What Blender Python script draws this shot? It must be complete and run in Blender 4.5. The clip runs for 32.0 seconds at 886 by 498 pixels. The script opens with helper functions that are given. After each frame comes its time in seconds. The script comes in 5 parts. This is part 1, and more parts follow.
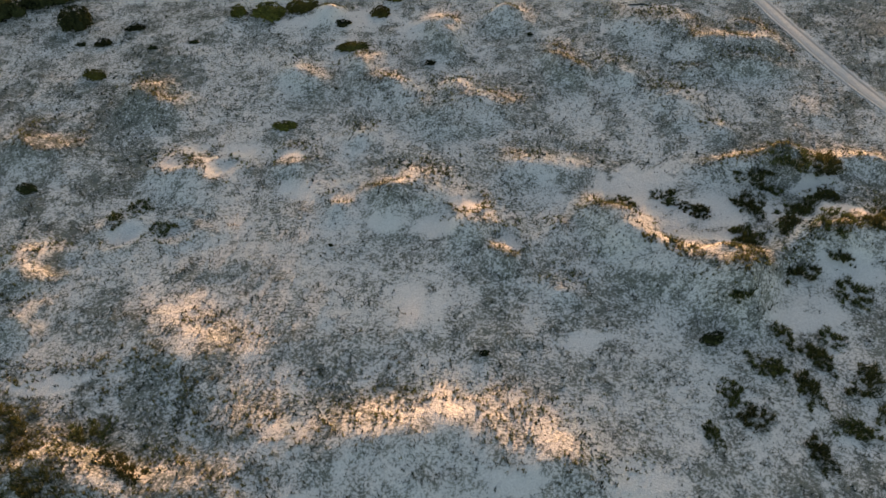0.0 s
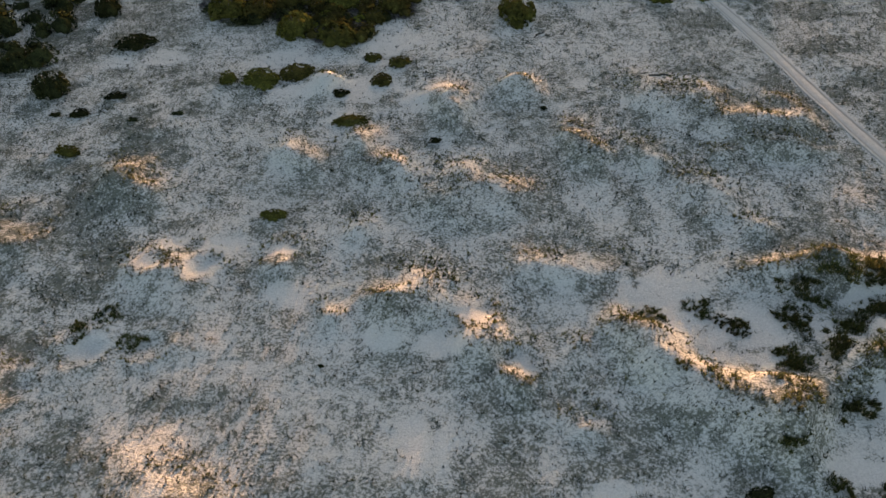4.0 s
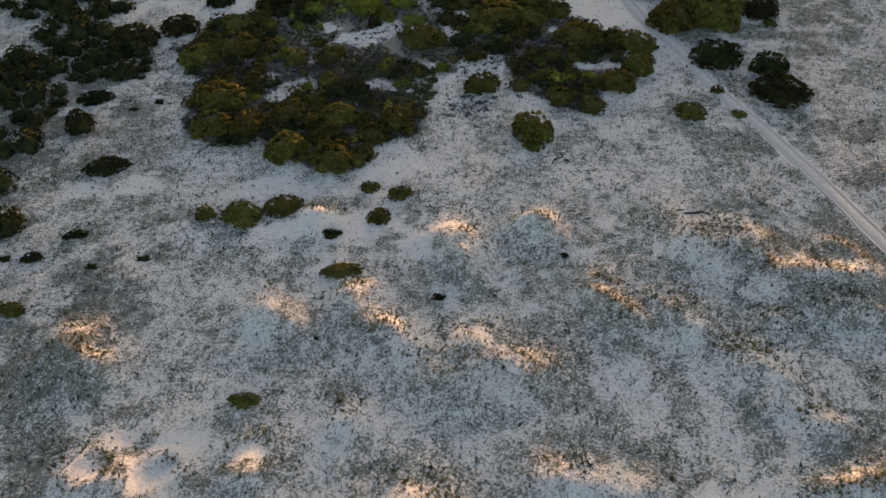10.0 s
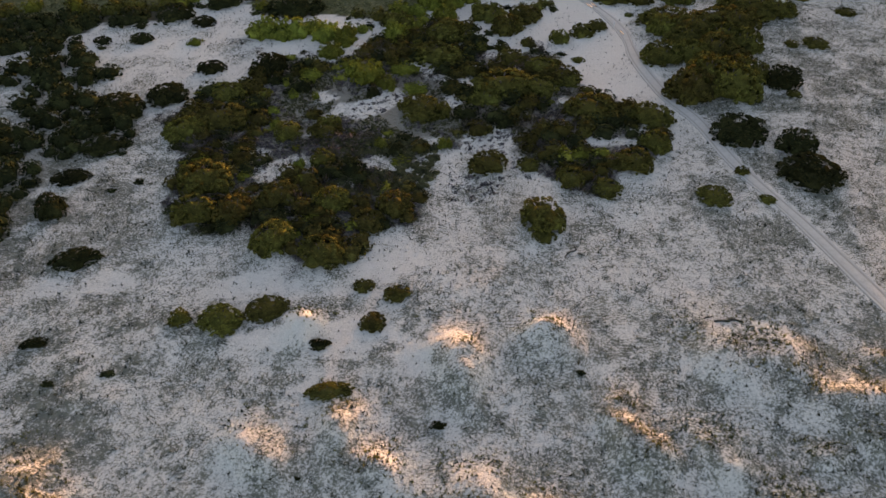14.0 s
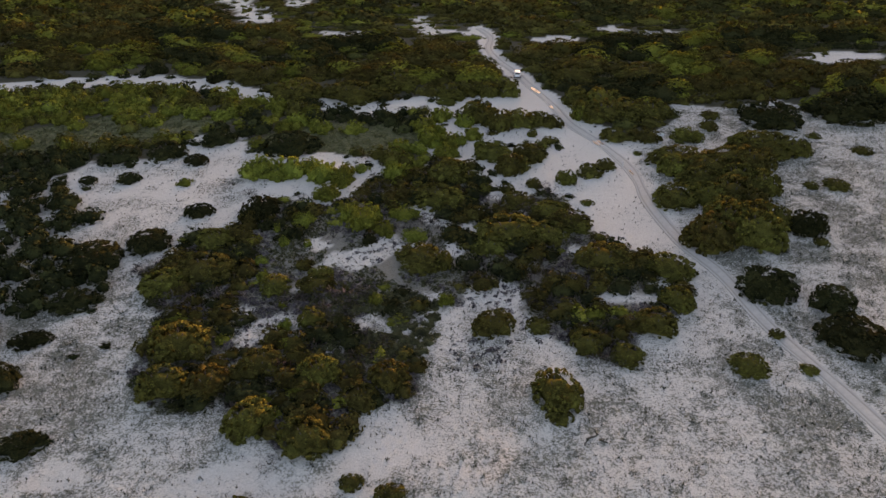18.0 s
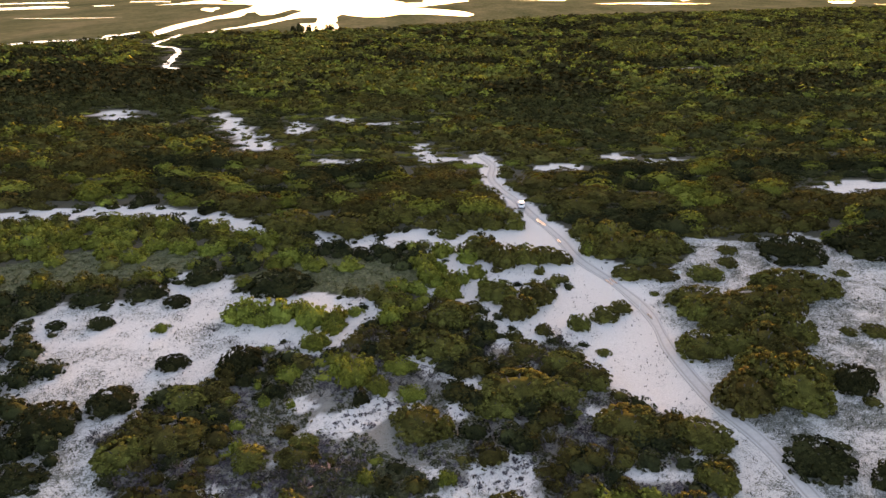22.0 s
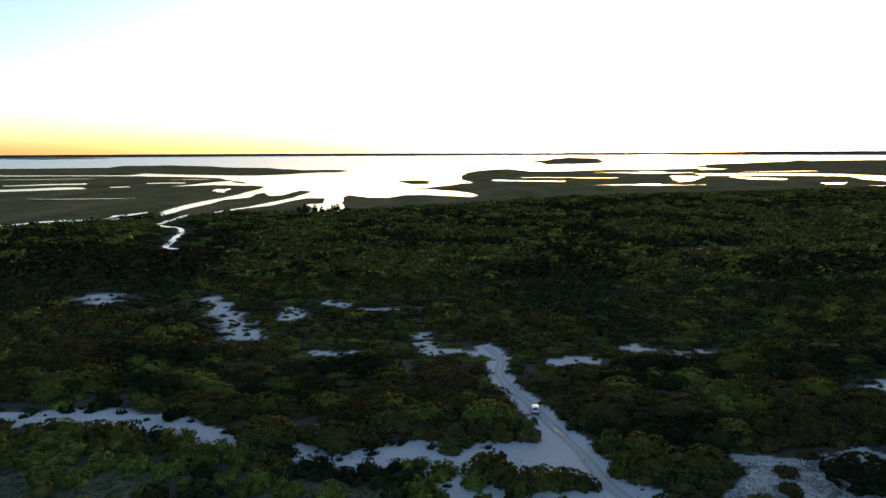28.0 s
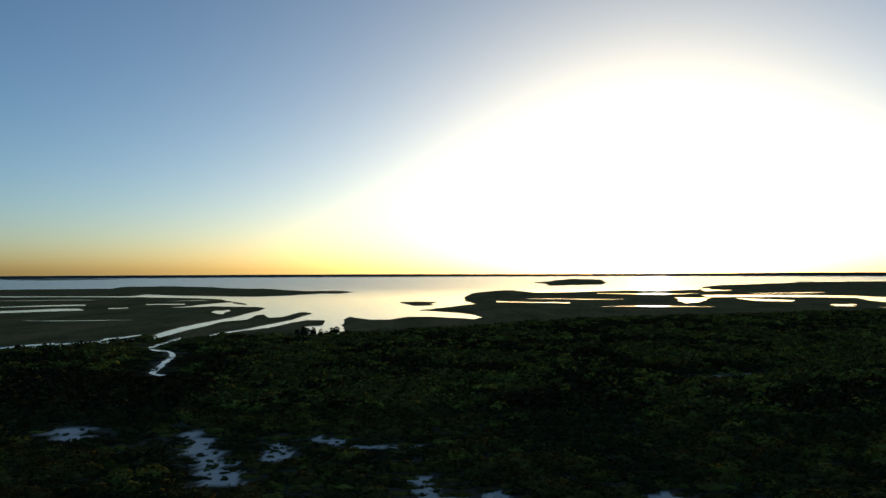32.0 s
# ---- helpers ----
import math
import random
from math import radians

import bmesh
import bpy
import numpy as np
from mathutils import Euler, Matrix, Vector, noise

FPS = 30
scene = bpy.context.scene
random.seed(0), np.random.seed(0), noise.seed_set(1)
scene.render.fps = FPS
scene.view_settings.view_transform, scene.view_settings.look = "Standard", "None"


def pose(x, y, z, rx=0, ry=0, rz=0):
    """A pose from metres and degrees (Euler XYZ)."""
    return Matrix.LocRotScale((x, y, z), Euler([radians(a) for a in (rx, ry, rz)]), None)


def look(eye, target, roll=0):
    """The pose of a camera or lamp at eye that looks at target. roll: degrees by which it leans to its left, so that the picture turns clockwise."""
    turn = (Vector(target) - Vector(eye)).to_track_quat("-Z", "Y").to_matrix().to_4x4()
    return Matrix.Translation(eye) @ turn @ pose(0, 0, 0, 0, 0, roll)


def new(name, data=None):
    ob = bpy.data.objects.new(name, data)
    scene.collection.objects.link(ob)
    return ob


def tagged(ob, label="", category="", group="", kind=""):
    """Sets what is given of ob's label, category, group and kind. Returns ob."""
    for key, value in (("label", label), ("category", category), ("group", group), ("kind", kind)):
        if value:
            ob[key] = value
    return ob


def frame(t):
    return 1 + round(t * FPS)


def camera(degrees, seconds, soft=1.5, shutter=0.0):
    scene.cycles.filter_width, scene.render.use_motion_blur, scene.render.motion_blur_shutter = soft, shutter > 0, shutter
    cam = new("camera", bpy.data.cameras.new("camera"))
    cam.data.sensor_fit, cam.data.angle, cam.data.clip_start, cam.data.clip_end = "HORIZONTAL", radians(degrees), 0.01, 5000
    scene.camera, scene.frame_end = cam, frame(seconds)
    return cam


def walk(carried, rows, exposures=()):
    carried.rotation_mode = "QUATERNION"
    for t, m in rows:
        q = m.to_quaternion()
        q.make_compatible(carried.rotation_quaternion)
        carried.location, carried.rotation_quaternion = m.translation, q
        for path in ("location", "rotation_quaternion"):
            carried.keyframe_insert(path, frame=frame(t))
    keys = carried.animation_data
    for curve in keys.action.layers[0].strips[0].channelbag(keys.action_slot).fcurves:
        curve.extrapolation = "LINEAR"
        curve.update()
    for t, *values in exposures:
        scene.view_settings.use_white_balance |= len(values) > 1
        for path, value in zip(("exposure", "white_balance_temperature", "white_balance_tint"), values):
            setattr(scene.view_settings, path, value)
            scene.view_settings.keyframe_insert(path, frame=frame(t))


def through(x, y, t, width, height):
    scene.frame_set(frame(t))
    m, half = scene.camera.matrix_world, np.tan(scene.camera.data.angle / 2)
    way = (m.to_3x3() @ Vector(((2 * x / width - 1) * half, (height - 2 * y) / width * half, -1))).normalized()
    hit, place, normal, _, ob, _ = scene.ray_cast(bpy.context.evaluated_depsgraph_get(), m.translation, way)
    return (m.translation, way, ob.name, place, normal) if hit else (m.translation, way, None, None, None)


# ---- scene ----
# ---------------------------------------------------------------- camera
cam = camera(62.74, 32.0, soft=1.5)
PATH = [
    (0.0, (0.03, 0.04, 58.92), (0.12, 68.38, -14.08), -0.61),
    (0.5, (-0.13, 1.88, 59.02), (0.02, 70.20, -14.00), -0.51),
    (1.0, (-0.18, 3.74, 59.11), (-0.02, 72.00, -13.97), -0.43),
    (1.5, (-0.26, 5.50, 59.15), (-0.11, 73.78, -13.91), -0.38),
    (2.0, (-0.31, 7.24, 59.16), (-0.21, 75.70, -13.73), -0.31),
    (2.5, (-0.36, 8.89, 59.08), (-0.25, 77.75, -13.44), -0.24),
    (3.0, (-0.42, 10.53, 58.97), (-0.30, 79.84, -13.12), -0.16),
    (3.5, (-0.44, 12.19, 58.93), (-0.34, 82.00, -12.67), -0.09),
    (5.5, (-0.57, 18.99, 59.25), (-0.57, 90.39, -10.76), 0.08),
    (6.0, (-0.48, 20.66, 59.26), (-0.65, 92.47, -10.34), 0.07),
    (6.5, (-0.34, 22.23, 59.20), (-0.70, 94.52, -9.90), 0.01),
    (7.0, (-0.24, 23.84, 59.14), (-0.77, 96.58, -9.48), -0.08),
    (7.5, (-0.10, 25.47, 59.11), (-0.82, 98.64, -9.05), -0.11),
    (8.0, (-0.01, 27.11, 59.16), (-0.89, 100.63, -8.61), -0.15),
    (8.5, (0.10, 28.76, 59.25), (-0.92, 102.64, -8.13), -0.19),
    (9.0, (0.08, 30.48, 59.31), (-1.01, 104.69, -7.71), -0.23),
    (9.5, (0.03, 32.18, 59.31), (-1.08, 106.77, -7.28), -0.25),
    (10.0, (0.02, 33.72, 59.32), (-1.15, 108.67, -6.87), -0.23),
    (10.5, (0.00, 35.33, 59.42), (-1.17, 110.71, -6.27), -0.18),
    (11.0, (-0.08, 36.91, 59.54), (-1.24, 112.63, -5.77), -0.11),
    (11.5, (-0.14, 38.63, 59.62), (-1.27, 114.65, -5.34), -0.05),
    (12.0, (-0.21, 40.29, 59.68), (-1.33, 116.66, -4.87), -0.01),
    (12.5, (-0.21, 41.81, 59.71), (-1.41, 118.50, -4.46), -0.04),
    (13.0, (-0.09, 43.55, 59.68), (-1.47, 120.70, -3.93), -0.09),
    (13.5, (0.02, 45.18, 59.68), (-1.56, 122.75, -3.42), -0.15),
    (14.0, (0.13, 46.63, 59.73), (-1.61, 124.57, -2.90), -0.19),
    (14.5, (0.21, 48.41, 59.76), (-1.67, 127.19, -1.80), -0.22),
    (16.5, (0.34, 54.88, 59.71), (-1.94, 138.24, 4.53), -0.23),
    (17.0, (0.24, 56.59, 59.78), (-1.99, 140.98, 6.17), -0.22),
    (17.5, (0.08, 58.36, 59.84), (-2.05, 143.73, 7.79), -0.20),
    (18.0, (-0.05, 59.97, 59.91), (-2.19, 146.32, 9.51), -0.16),
    (18.5, (-0.13, 61.64, 59.94), (-2.31, 148.95, 11.24), -0.15),
    (19.0, (-0.19, 63.41, 60.00), (-2.38, 151.65, 13.00), -0.19),
    (19.5, (-0.18, 65.05, 60.04), (-2.43, 154.09, 14.59), -0.23),
    (20.0, (-0.24, 66.82, 60.04), (-2.53, 156.80, 16.47), -0.22),
    (20.5, (-0.29, 68.51, 59.96), (-2.59, 159.33, 18.17), -0.20),
    (21.0, (-0.37, 70.19, 59.94), (-2.71, 161.80, 19.91), -0.19),
    (21.5, (-0.34, 71.80, 59.91), (-2.72, 164.18, 21.70), -0.22),
    (22.0, (-0.31, 73.58, 59.90), (-2.75, 166.67, 23.45), -0.20),
    (22.5, (-0.29, 75.25, 59.88), (-2.79, 169.03, 25.25), -0.22),
    (23.0, (-0.29, 76.97, 59.89), (-2.82, 171.41, 27.10), -0.22),
    (23.5, (-0.32, 78.74, 59.89), (-2.89, 173.80, 28.95), -0.20),
    (24.0, (-0.40, 80.54, 59.90), (-3.02, 176.18, 30.83), -0.20),
    (24.5, (-0.43, 82.29, 59.91), (-3.09, 178.49, 32.75), -0.20),
    (25.0, (-0.44, 84.07, 59.94), (-3.17, 180.79, 34.67), -0.20),
    (25.5, (-0.49, 86.00, 59.91), (-3.26, 183.21, 36.61), -0.21),
    (27.5, (-0.32, 93.85, 59.94), (-3.41, 192.58, 44.41), -0.20),
    (28.0, (-0.24, 95.94, 59.95), (-3.42, 194.97, 46.37), -0.23),
    (28.5, (-0.26, 98.08, 59.94), (-3.48, 197.36, 48.33), -0.23),
    (29.0, (-0.27, 100.33, 59.97), (-3.59, 199.80, 50.27), -0.21),
    (29.5, (-0.29, 102.67, 60.01), (-3.68, 202.30, 52.22), -0.22),
    (30.0, (-0.29, 105.07, 60.01), (-3.75, 204.84, 54.20), -0.24),
    (30.5, (-0.34, 107.64, 60.00), (-3.87, 207.51, 56.27), -0.27),
    (31.0, (-0.44, 110.37, 60.05), (-4.05, 210.29, 58.48), -0.26),
    (31.5, (-0.61, 113.12, 60.11), (-4.23, 213.05, 60.83), -0.25),
    (32.0, (-0.89, 115.81, 60.19), (-4.44, 215.70, 63.15), -0.20),
]
EXPOSURES = [(0.0, 2.85, 12100, 20), (9.0, 2.95, 12400, 23), (14.0, 3.15, 13400, 30), (17.0, 3.12, 14200, 33), (21.0, 3.95, 13800, 37), (23.5, 3.95, 12400, 33), (25.0, 3.7, 10400, 28), (28.0, 2.15, 7400, 15), (30.0, 1.3, 6600, 5), (32.0, 0.7, 6300, 1)]
walk(cam, [(t, look(eye, target, roll)) for t, eye, target, roll in PATH], EXPOSURES)

# ---------------------------------------------------------------- sky and sun
SUN_EL, SUN_AZ = 1.9, 14.1          # degrees; azimuth from +y towards +x
world = bpy.data.worlds.new("evening_sky")
scene.world = world
world.use_nodes = True
wn = world.node_tree
sky = wn.nodes.new("ShaderNodeTexSky")
sky.sky_type = "NISHITA"
sky.sun_disc = False
sky.sun_elevation = radians(SUN_EL)
sky.sun_rotation = radians(SUN_AZ)
sky.altitude = 20
sky.air_density, sky.dust_density, sky.ozone_density = 0.58, 1.1, 2.1
wn.links.new(sky.outputs[0], wn.nodes["Background"].inputs[0])
wn.nodes["Background"].inputs[1].default_value = 0.15

sun_way = Vector((math.sin(radians(SUN_AZ)) * math.cos(radians(SUN_EL)), math.cos(radians(SUN_AZ)) * math.cos(radians(SUN_EL)), math.sin(radians(SUN_EL))))
sun_data = bpy.data.lights.new("sun", "SUN")
sun_data.energy, sun_data.angle, sun_data.color = 1.15, radians(2.0), (1.0, 0.74, 0.61)
sun = new("sun", sun_data)
sun.matrix_world = look(sun_way * 500, (0, 0, 0))

# ---------------------------------------------------------------- noise and plan
rng = np.random.default_rng(7)
LATTICE = rng.random((256, 256))


def vnoise(x, y, size):
    """Smooth value noise, 0 to 1, with lumps of that many metres."""
    u, v = np.asarray(x) / size + 91.3, np.asarray(y) / size + 47.7
    iu, iv = np.floor(u).astype(int), np.floor(v).astype(int)
    fu, fv = u - iu, v - iv
    fu, fv = fu * fu * (3 - 2 * fu), fv * fv * (3 - 2 * fv)
    a, b = LATTICE[iu % 256, iv % 256], LATTICE[(iu + 1) % 256, iv % 256]
    c, d = LATTICE[iu % 256, (iv + 1) % 256], LATTICE[(iu + 1) % 256, (iv + 1) % 256]
    return (a * (1 - fu) + b * fu) * (1 - fv) + (c * (1 - fu) + d * fu) * fv


def fnoise(x, y, size, octaves=3):
    total, amp, out = 0.0, 1.0, 0.0
    for k in range(octaves):
        out = out + amp * vnoise(np.asarray(x) + 13.1 * k, np.asarray(y) - 7.7 * k, size / 2 ** k)
        total += amp
        amp *= 0.5
    return out / total


def step(a, b, v):
    s = np.clip((v - a) / (b - a), 0, 1)
    return s * s * (3 - 2 * s)


def inside(x, y, outline):
    x, y = np.asarray(x, float), np.asarray(y, float)
    hit = np.zeros(x.shape, bool)
    for (x0, y0), (x1, y1) in zip(outline, outline[1:] + outline[:1]):
        if y0 == y1:
            continue
        hit ^= ((y0 > y) != (y1 > y)) & (x < (x1 - x0) * (y - y0) / (y1 - y0) + x0)
    return hit


def off_line(x, y, line):
    """Distance in plan from a line of points."""
    best = np.full(np.shape(x), 1e9)
    for (x0, y0), (x1, y1) in zip(line, line[1:]):
        dx, dy = x1 - x0, y1 - y0
        k = np.clip(((x - x0) * dx + (y - y0) * dy) / (dx * dx + dy * dy + 1e-9), 0, 1)
        best = np.minimum(best, np.hypot(x - x0 - k * dx, y - y0 - k * dy))
    return best


TRACK = [(92.0, 10.0), (78.0, 40.0), (66.0, 66.0), (60.1, 80.5), (57.0, 90.1), (53.9, 101.5), (51.0, 114.0), (47.3, 128.5), (43.0, 142.0), (40.4, 156.0), (37.1, 165.4), (34.8, 179.5), (34.3, 194.9),
         (30.6, 208.2), (25.4, 220.7), (22.4, 235.3), (18.2, 250.0), (14.9, 262.4), (11.0, 273.2), (8.6, 286.0), (9.6, 300.0), (6.0, 312.0)]
CREEK = [(-264.0, 800.0), (-259.0, 744.4), (-257.1, 718.0), (-251.2, 680.0), (-238.6, 662.6), (-226.0, 655.0), (-211.6, 627.1), (-201.6, 589.4), (-192.7, 555.4), (-187.2, 539.5), (-177.9, 531.9)]
BANK_X = [-5000, -1200, -422, -364, -322, -303, -297, -263, -232, -201, -160, -138, -75, 26, 139, 638, 1200, 5000]
BANK_Y = [480, 520, 590, 655, 680, 710, 765, 775, 788, 785, 782, 800, 820, 908, 1010, 1200, 1260, 1300]
EDGE_LX = [-900, -300, -160, -121, -109, -87, -65, -50, -36, -24, -8, 2, 14]
EDGE_LY = [225, 230, 241, 250, 254, 258, 252, 244, 240, 236, 240, 240, 245]
EDGE_RX = [14, 24.5, 27, 30, 38, 46, 50, 51, 55, 67, 80, 85, 97, 112, 200, 900]
EDGE_RY = [262, 244, 236, 222, 214, 217, 222, 234, 235, 232, 240, 233, 229, 227, 236, 260]
FRONT = [(-42.3, 133.1), (-39.2, 127.1), (-33.4, 124.4), (-29.0, 126.4), (-24.7, 120.8), (-18.6, 117.4), (-13.2, 119.6), (-11.7, 124.6), (-6.9, 126.6), (-4.8, 133.8), (-5.4, 139.0), (-8.8, 141.7),
         (0.9, 146.2), (2.2, 152.6), (7.8, 151.1), (9.8, 142.0), (13.8, 138.0), (21.2, 133.8), (24.6, 135.7), (24.6, 139.6), (29.2, 141.0), (34.7, 150.0), (36.0, 157.6), (30.8, 162.0), (22.3, 167.7),
         (19.7, 178.7), (15.9, 183.5), (12.5, 180.9), (4.0, 180.8), (1.9, 173.8), (2.6, 175.6)]
FRONT = FRONT + [(5.1, 182.0), (6.3, 185.8), (0.8, 196.8), (-6.1, 195.2), (-13.0, 193.7), (-20.4, 180.4), (-26.4, 177.8), (-33.2, 180.1), (-39.1, 169.7),
                 (-46.4, 167.5), (-46.4, 158.7), (-49.7, 155.0), (-46.8, 148.4), (-42.8, 145.4), (-42.9, 141.0)]
MIDDLE = [(-155.3, 236.9), (-116.7, 241.4), (-97.3, 246.2), (-70.2, 244.4), (-54.8, 238.1), (-39.7, 230.0), (-32.4, 228.5), (-21.0, 224.5), (-13.0, 228.5), (-3.2, 231.0), (3.0, 228.0), (9.0, 221.0), (20.0, 217.3), (22.3, 215.7),
          (15.8, 199.7), (8.6, 190.9), (5.7, 196.9), (-6.2, 196.7), (-10.2, 191.7), (-17.4, 199.1), (-29.0, 201.6), (-43.3, 204.1), (-50.6, 212.9), (-60.3, 212.8), (-63.5, 199.6), (-75.7, 196.8), (-79.4, 189.3),
          (-83.7, 185.8), (-120.6, 183.3)]
LEFT = [(-140.7, 183.2), (-83.7, 185.8), (-78.2, 187.0), (-69.2, 179.6), (-58.0, 177.8), (-54.8, 170.3), (-58.2, 166.8), (-51.7, 154.8), (-53.4, 147.2), (-58.8, 143.6), (-62.0, 130.0), (-60.0, 112.0), (-70.0, 104.0), (-140.0, 100.0)]
MEADOWS = [[(-47.3, 208.9), (-42.0, 214.0), (-32.4, 215.5), (-17.1, 214.0), (-8.9, 210.7), (-10.9, 204.7), (-20.0, 201.7), (-31.5, 202.9), (-42.5, 205.5)],
           [(-110.7, 206.1), (-88.8, 222.5), (-66.4, 226.7), (-52.5, 221.4), (-59.1, 212.8), (-76.9, 206.4), (-90.9, 199.8)],
           [(-41.0, 221.0), (-22.3, 219.9), (-8.0, 219.6), (-6.4, 206.0), (-12.0, 203.0), (-17.7, 202.4), (-30.6, 210.0)]]
# sandy gaps: from, to, half width
GAPS = [(-104, 384, -88, 354, 4.2), (-88, 354, -70, 322, 4.4), (-67, 370, -64, 347, 2.4), (-55, 376, -46, 370, 2.6), (-40, 364, -19, 366, 2.2), (-15, 326, -12, 310, 2.8), (-12, 306, 4, 305, 3.4), (-155, 388, -145, 380, 6.5),
        (28, 297, 37, 298, 2.8), (51, 311, 53, 312, 2.4), (62, 305, 69, 307, 2.2), (122, 527, 160, 538, 4), (105, 276, 120, 278, 4.2), (-45, 305, -37, 304, 2.2)]
FRONT_GAPS = [(-28, 139.5, -25, 142.5, 2.9), (-12, 143, -10, 142, 2.2), (-18, 158.5, -11, 163.5, 2.6), (-8, 176.5, -3, 172, 1.8), (-3, 171.5, 2.5, 168, 2.0), (-24, 150, -21, 157, 1.3), (8, 148, 8, 152, 2.4), (30, 153, 31, 153, 1.6), (-40, 128, -36, 150, 0.2)]
# dune crests: x, y, half length, half depth, height
CRESTS = [(-31.2, 70.4, 5.0, 1.9, 0.9), (-18.4, 72.3, 2.2, 1.7, 0.7), (13.5, 71.2, 6.0, 1.8, 0.9), (-6.2, 65.7, 2.1, 2.2, 0.8), (-1.5, 67.8, 3.5, 2.6, 0.8), (3.5, 60.2, 2.3, 2.0, 0.8), (20.1, 59.9, 2.6, 1.9, 0.9),
          (25.9, 54.0, 5.9, 1.7, 0.9), (30.6, 50.7, 3.6, 1.9, 0.9), (7.6, 54.3, 1.6, 0.9, 0.6), (-24.9, 44.1, 5.7, 2.5, 0.9), (-11.7, 34.3, 9.8, 2.8, 0.9), (5.8, 33.5, 7.7, 2.5, 0.9), (10.4, 29.0, 6.1, 1.8, 0.7)]
CRESTS = CRESTS + [(-45.6, 54.4, 3.1, 2.5, 0.9), (-43.6, 47.5, 2.7, 1.3, 0.6), (-52.0, 75.8, 4.1, 2.4, 1.1), (42.0, 69.1, 5.2, 1.3, 0.9), (47.0, 61.8, 4.0, 1.9, 1.0), (43.8, 56.8, 5.1, 1.4, 0.9), (-9.9, 77.4, 1.8, 1.3, 0.8),
                   (-31.8, 29.6, 6.2, 2.1, 0.8), (13.1, 50.5, 2.7, 0.8, 0.5), (12.8, 59.1, 2.3, 1.1, 0.6), (-11.6, 64.3, 1.4, 1.5, 0.6), (-40.8, 87.3, 2.6, 2.0, 1.2), (36.2, 76.2, 2.8, 1.2, 0.9)]
CRESTS = CRESTS + [(-18.9, 91.2, 3.3, 1.9, 1.2), (-11.3, 94.2, 2.4, 2.0, 1.3), (-6.2, 88.1, 3.5, 1.8, 1.1), (0.2, 82.6, 3.7, 2.0, 1.0), (7.1, 84.3, 5.0, 2.1, 1.0), (17.7, 94.0, 2.0, 2.4, 1.3), (20.1, 90.1, 1.6, 1.8, 1.1),
                   (29.6, 104.9, 3.9, 3.4, 1.2), (35.9, 103.7, 3.8, 2.9, 1.2), (40.4, 97.7, 4.2, 2.1, 1.1), (35.9, 89.8, 1.9, 1.0, 0.8), (31.7, 84.2, 4.3, 2.4, 1.1), (10.6, 106.4, 3.4, 1.5, 1.3), (0.9, 104.0, 2.6, 2.6, 1.5)]
CRESTS = CRESTS + [(-17.3, 108.0, 2.3, 1.8, 1.3), (44.4, 91.7, 5.3, 1.1, 0.9), (50.0, 101.0, 4.6, 2.0, 1.2), (25.5, 91.5, 3.0, 2.0, 1.2), (46.0, 96.5, 3.6, 1.8, 1.2), (2.6, 87.2, 3.0, 1.6, 1.0), (-38.0, 84.0, 3.2, 1.8, 1.1)]
CRESTS = CRESTS + [(-36.3, 31.6, 4.6, 2.6, 1.0), (-27.0, 28.2, 5.6, 2.2, 0.9), (-18.8, 27.6, 4.6, 1.8, 0.8), (-3.4, 34.8, 4.6, 2.6, 0.8), (26.4, 53.6, 5.6, 2.2, 0.7), (20.3, 60.2, 2.6, 1.8, 0.5), (31.0, 49.8, 2.6, 1.8, 0.6), (-4.6, 66.6, 4.0, 2.2, 0.6), (4.6, 60.4, 3.0, 2.0, 0.5)]
# long ridges of sand held by grass, and wind-scooped bowls: x, y, radius, depth
RIDGES = [[(31.7, 68.1), (37.1, 68.6), (42.6, 69.3), (47.5, 68.2), (53.0, 68.8)], [(29.6, 48.5), (33.8, 51.4), (38.8, 53.4), (40.8, 55.4), (47.7, 56.2), (53.0, 55.2)], [(20.6, 55.2), (25.0, 54.0), (32.5, 53.1)], [(17.6, 60.5), (22.3, 59.1)]]
BOWLS = [(-33.4, 69.6, 1.4, 0.45), (-27.1, 69.0, 1.7, 0.5), (-36.3, 58.2, 1.6, 0.7), (-30.2, 58.2, 1.5, 0.5), (-18.6, 71.6, 1.6, 0.6), (-50.2, 75.8, 2.4, 0.7), (-11.5, 64.3, 1.3, 0.5), (-6.2, 66.8, 1.8, 0.6), (-42.3, 53.6, 1.8, 0.6),
         (3.4, 62.2, 1.4, 0.5), (7.6, 55.8, 1.5, 0.5), (47.6, 61.0, 2.4, 0.6)]
# bare hollows of clean sand: x, y, half length, half depth
HOLLOWS = [(23.6, 64.8, 5.4, 3.5), (30.6, 60.2, 4.9, 2.8), (-2.5, 47.4, 2.3, 2.6), (-6.0, 59.0, 2.6, 1.8), (-1.4, 58.0, 2.6, 1.8), (-17.1, 64.9, 2.4, 1.2), (-37.6, 37.6, 3.2, 1.6), (6.4, 27.5, 2.9, 1.3), (14.9, 42.8, 2.2, 2.1),
           (36.9, 44.6, 4.5, 2.1), (43.5, 51.3, 4.2, 2.0), (-23.2, 32.7, 3.1, 1.7), (16.6, 27.9, 2.9, 2.0), (-12.2, 105.2, 5.3, 3.0), (-4.2, 102.8, 3.3, 2.3), (-13.6, 99.0, 3.8, 1.5), (-25.2, 113.8, 4.0, 2.7)]
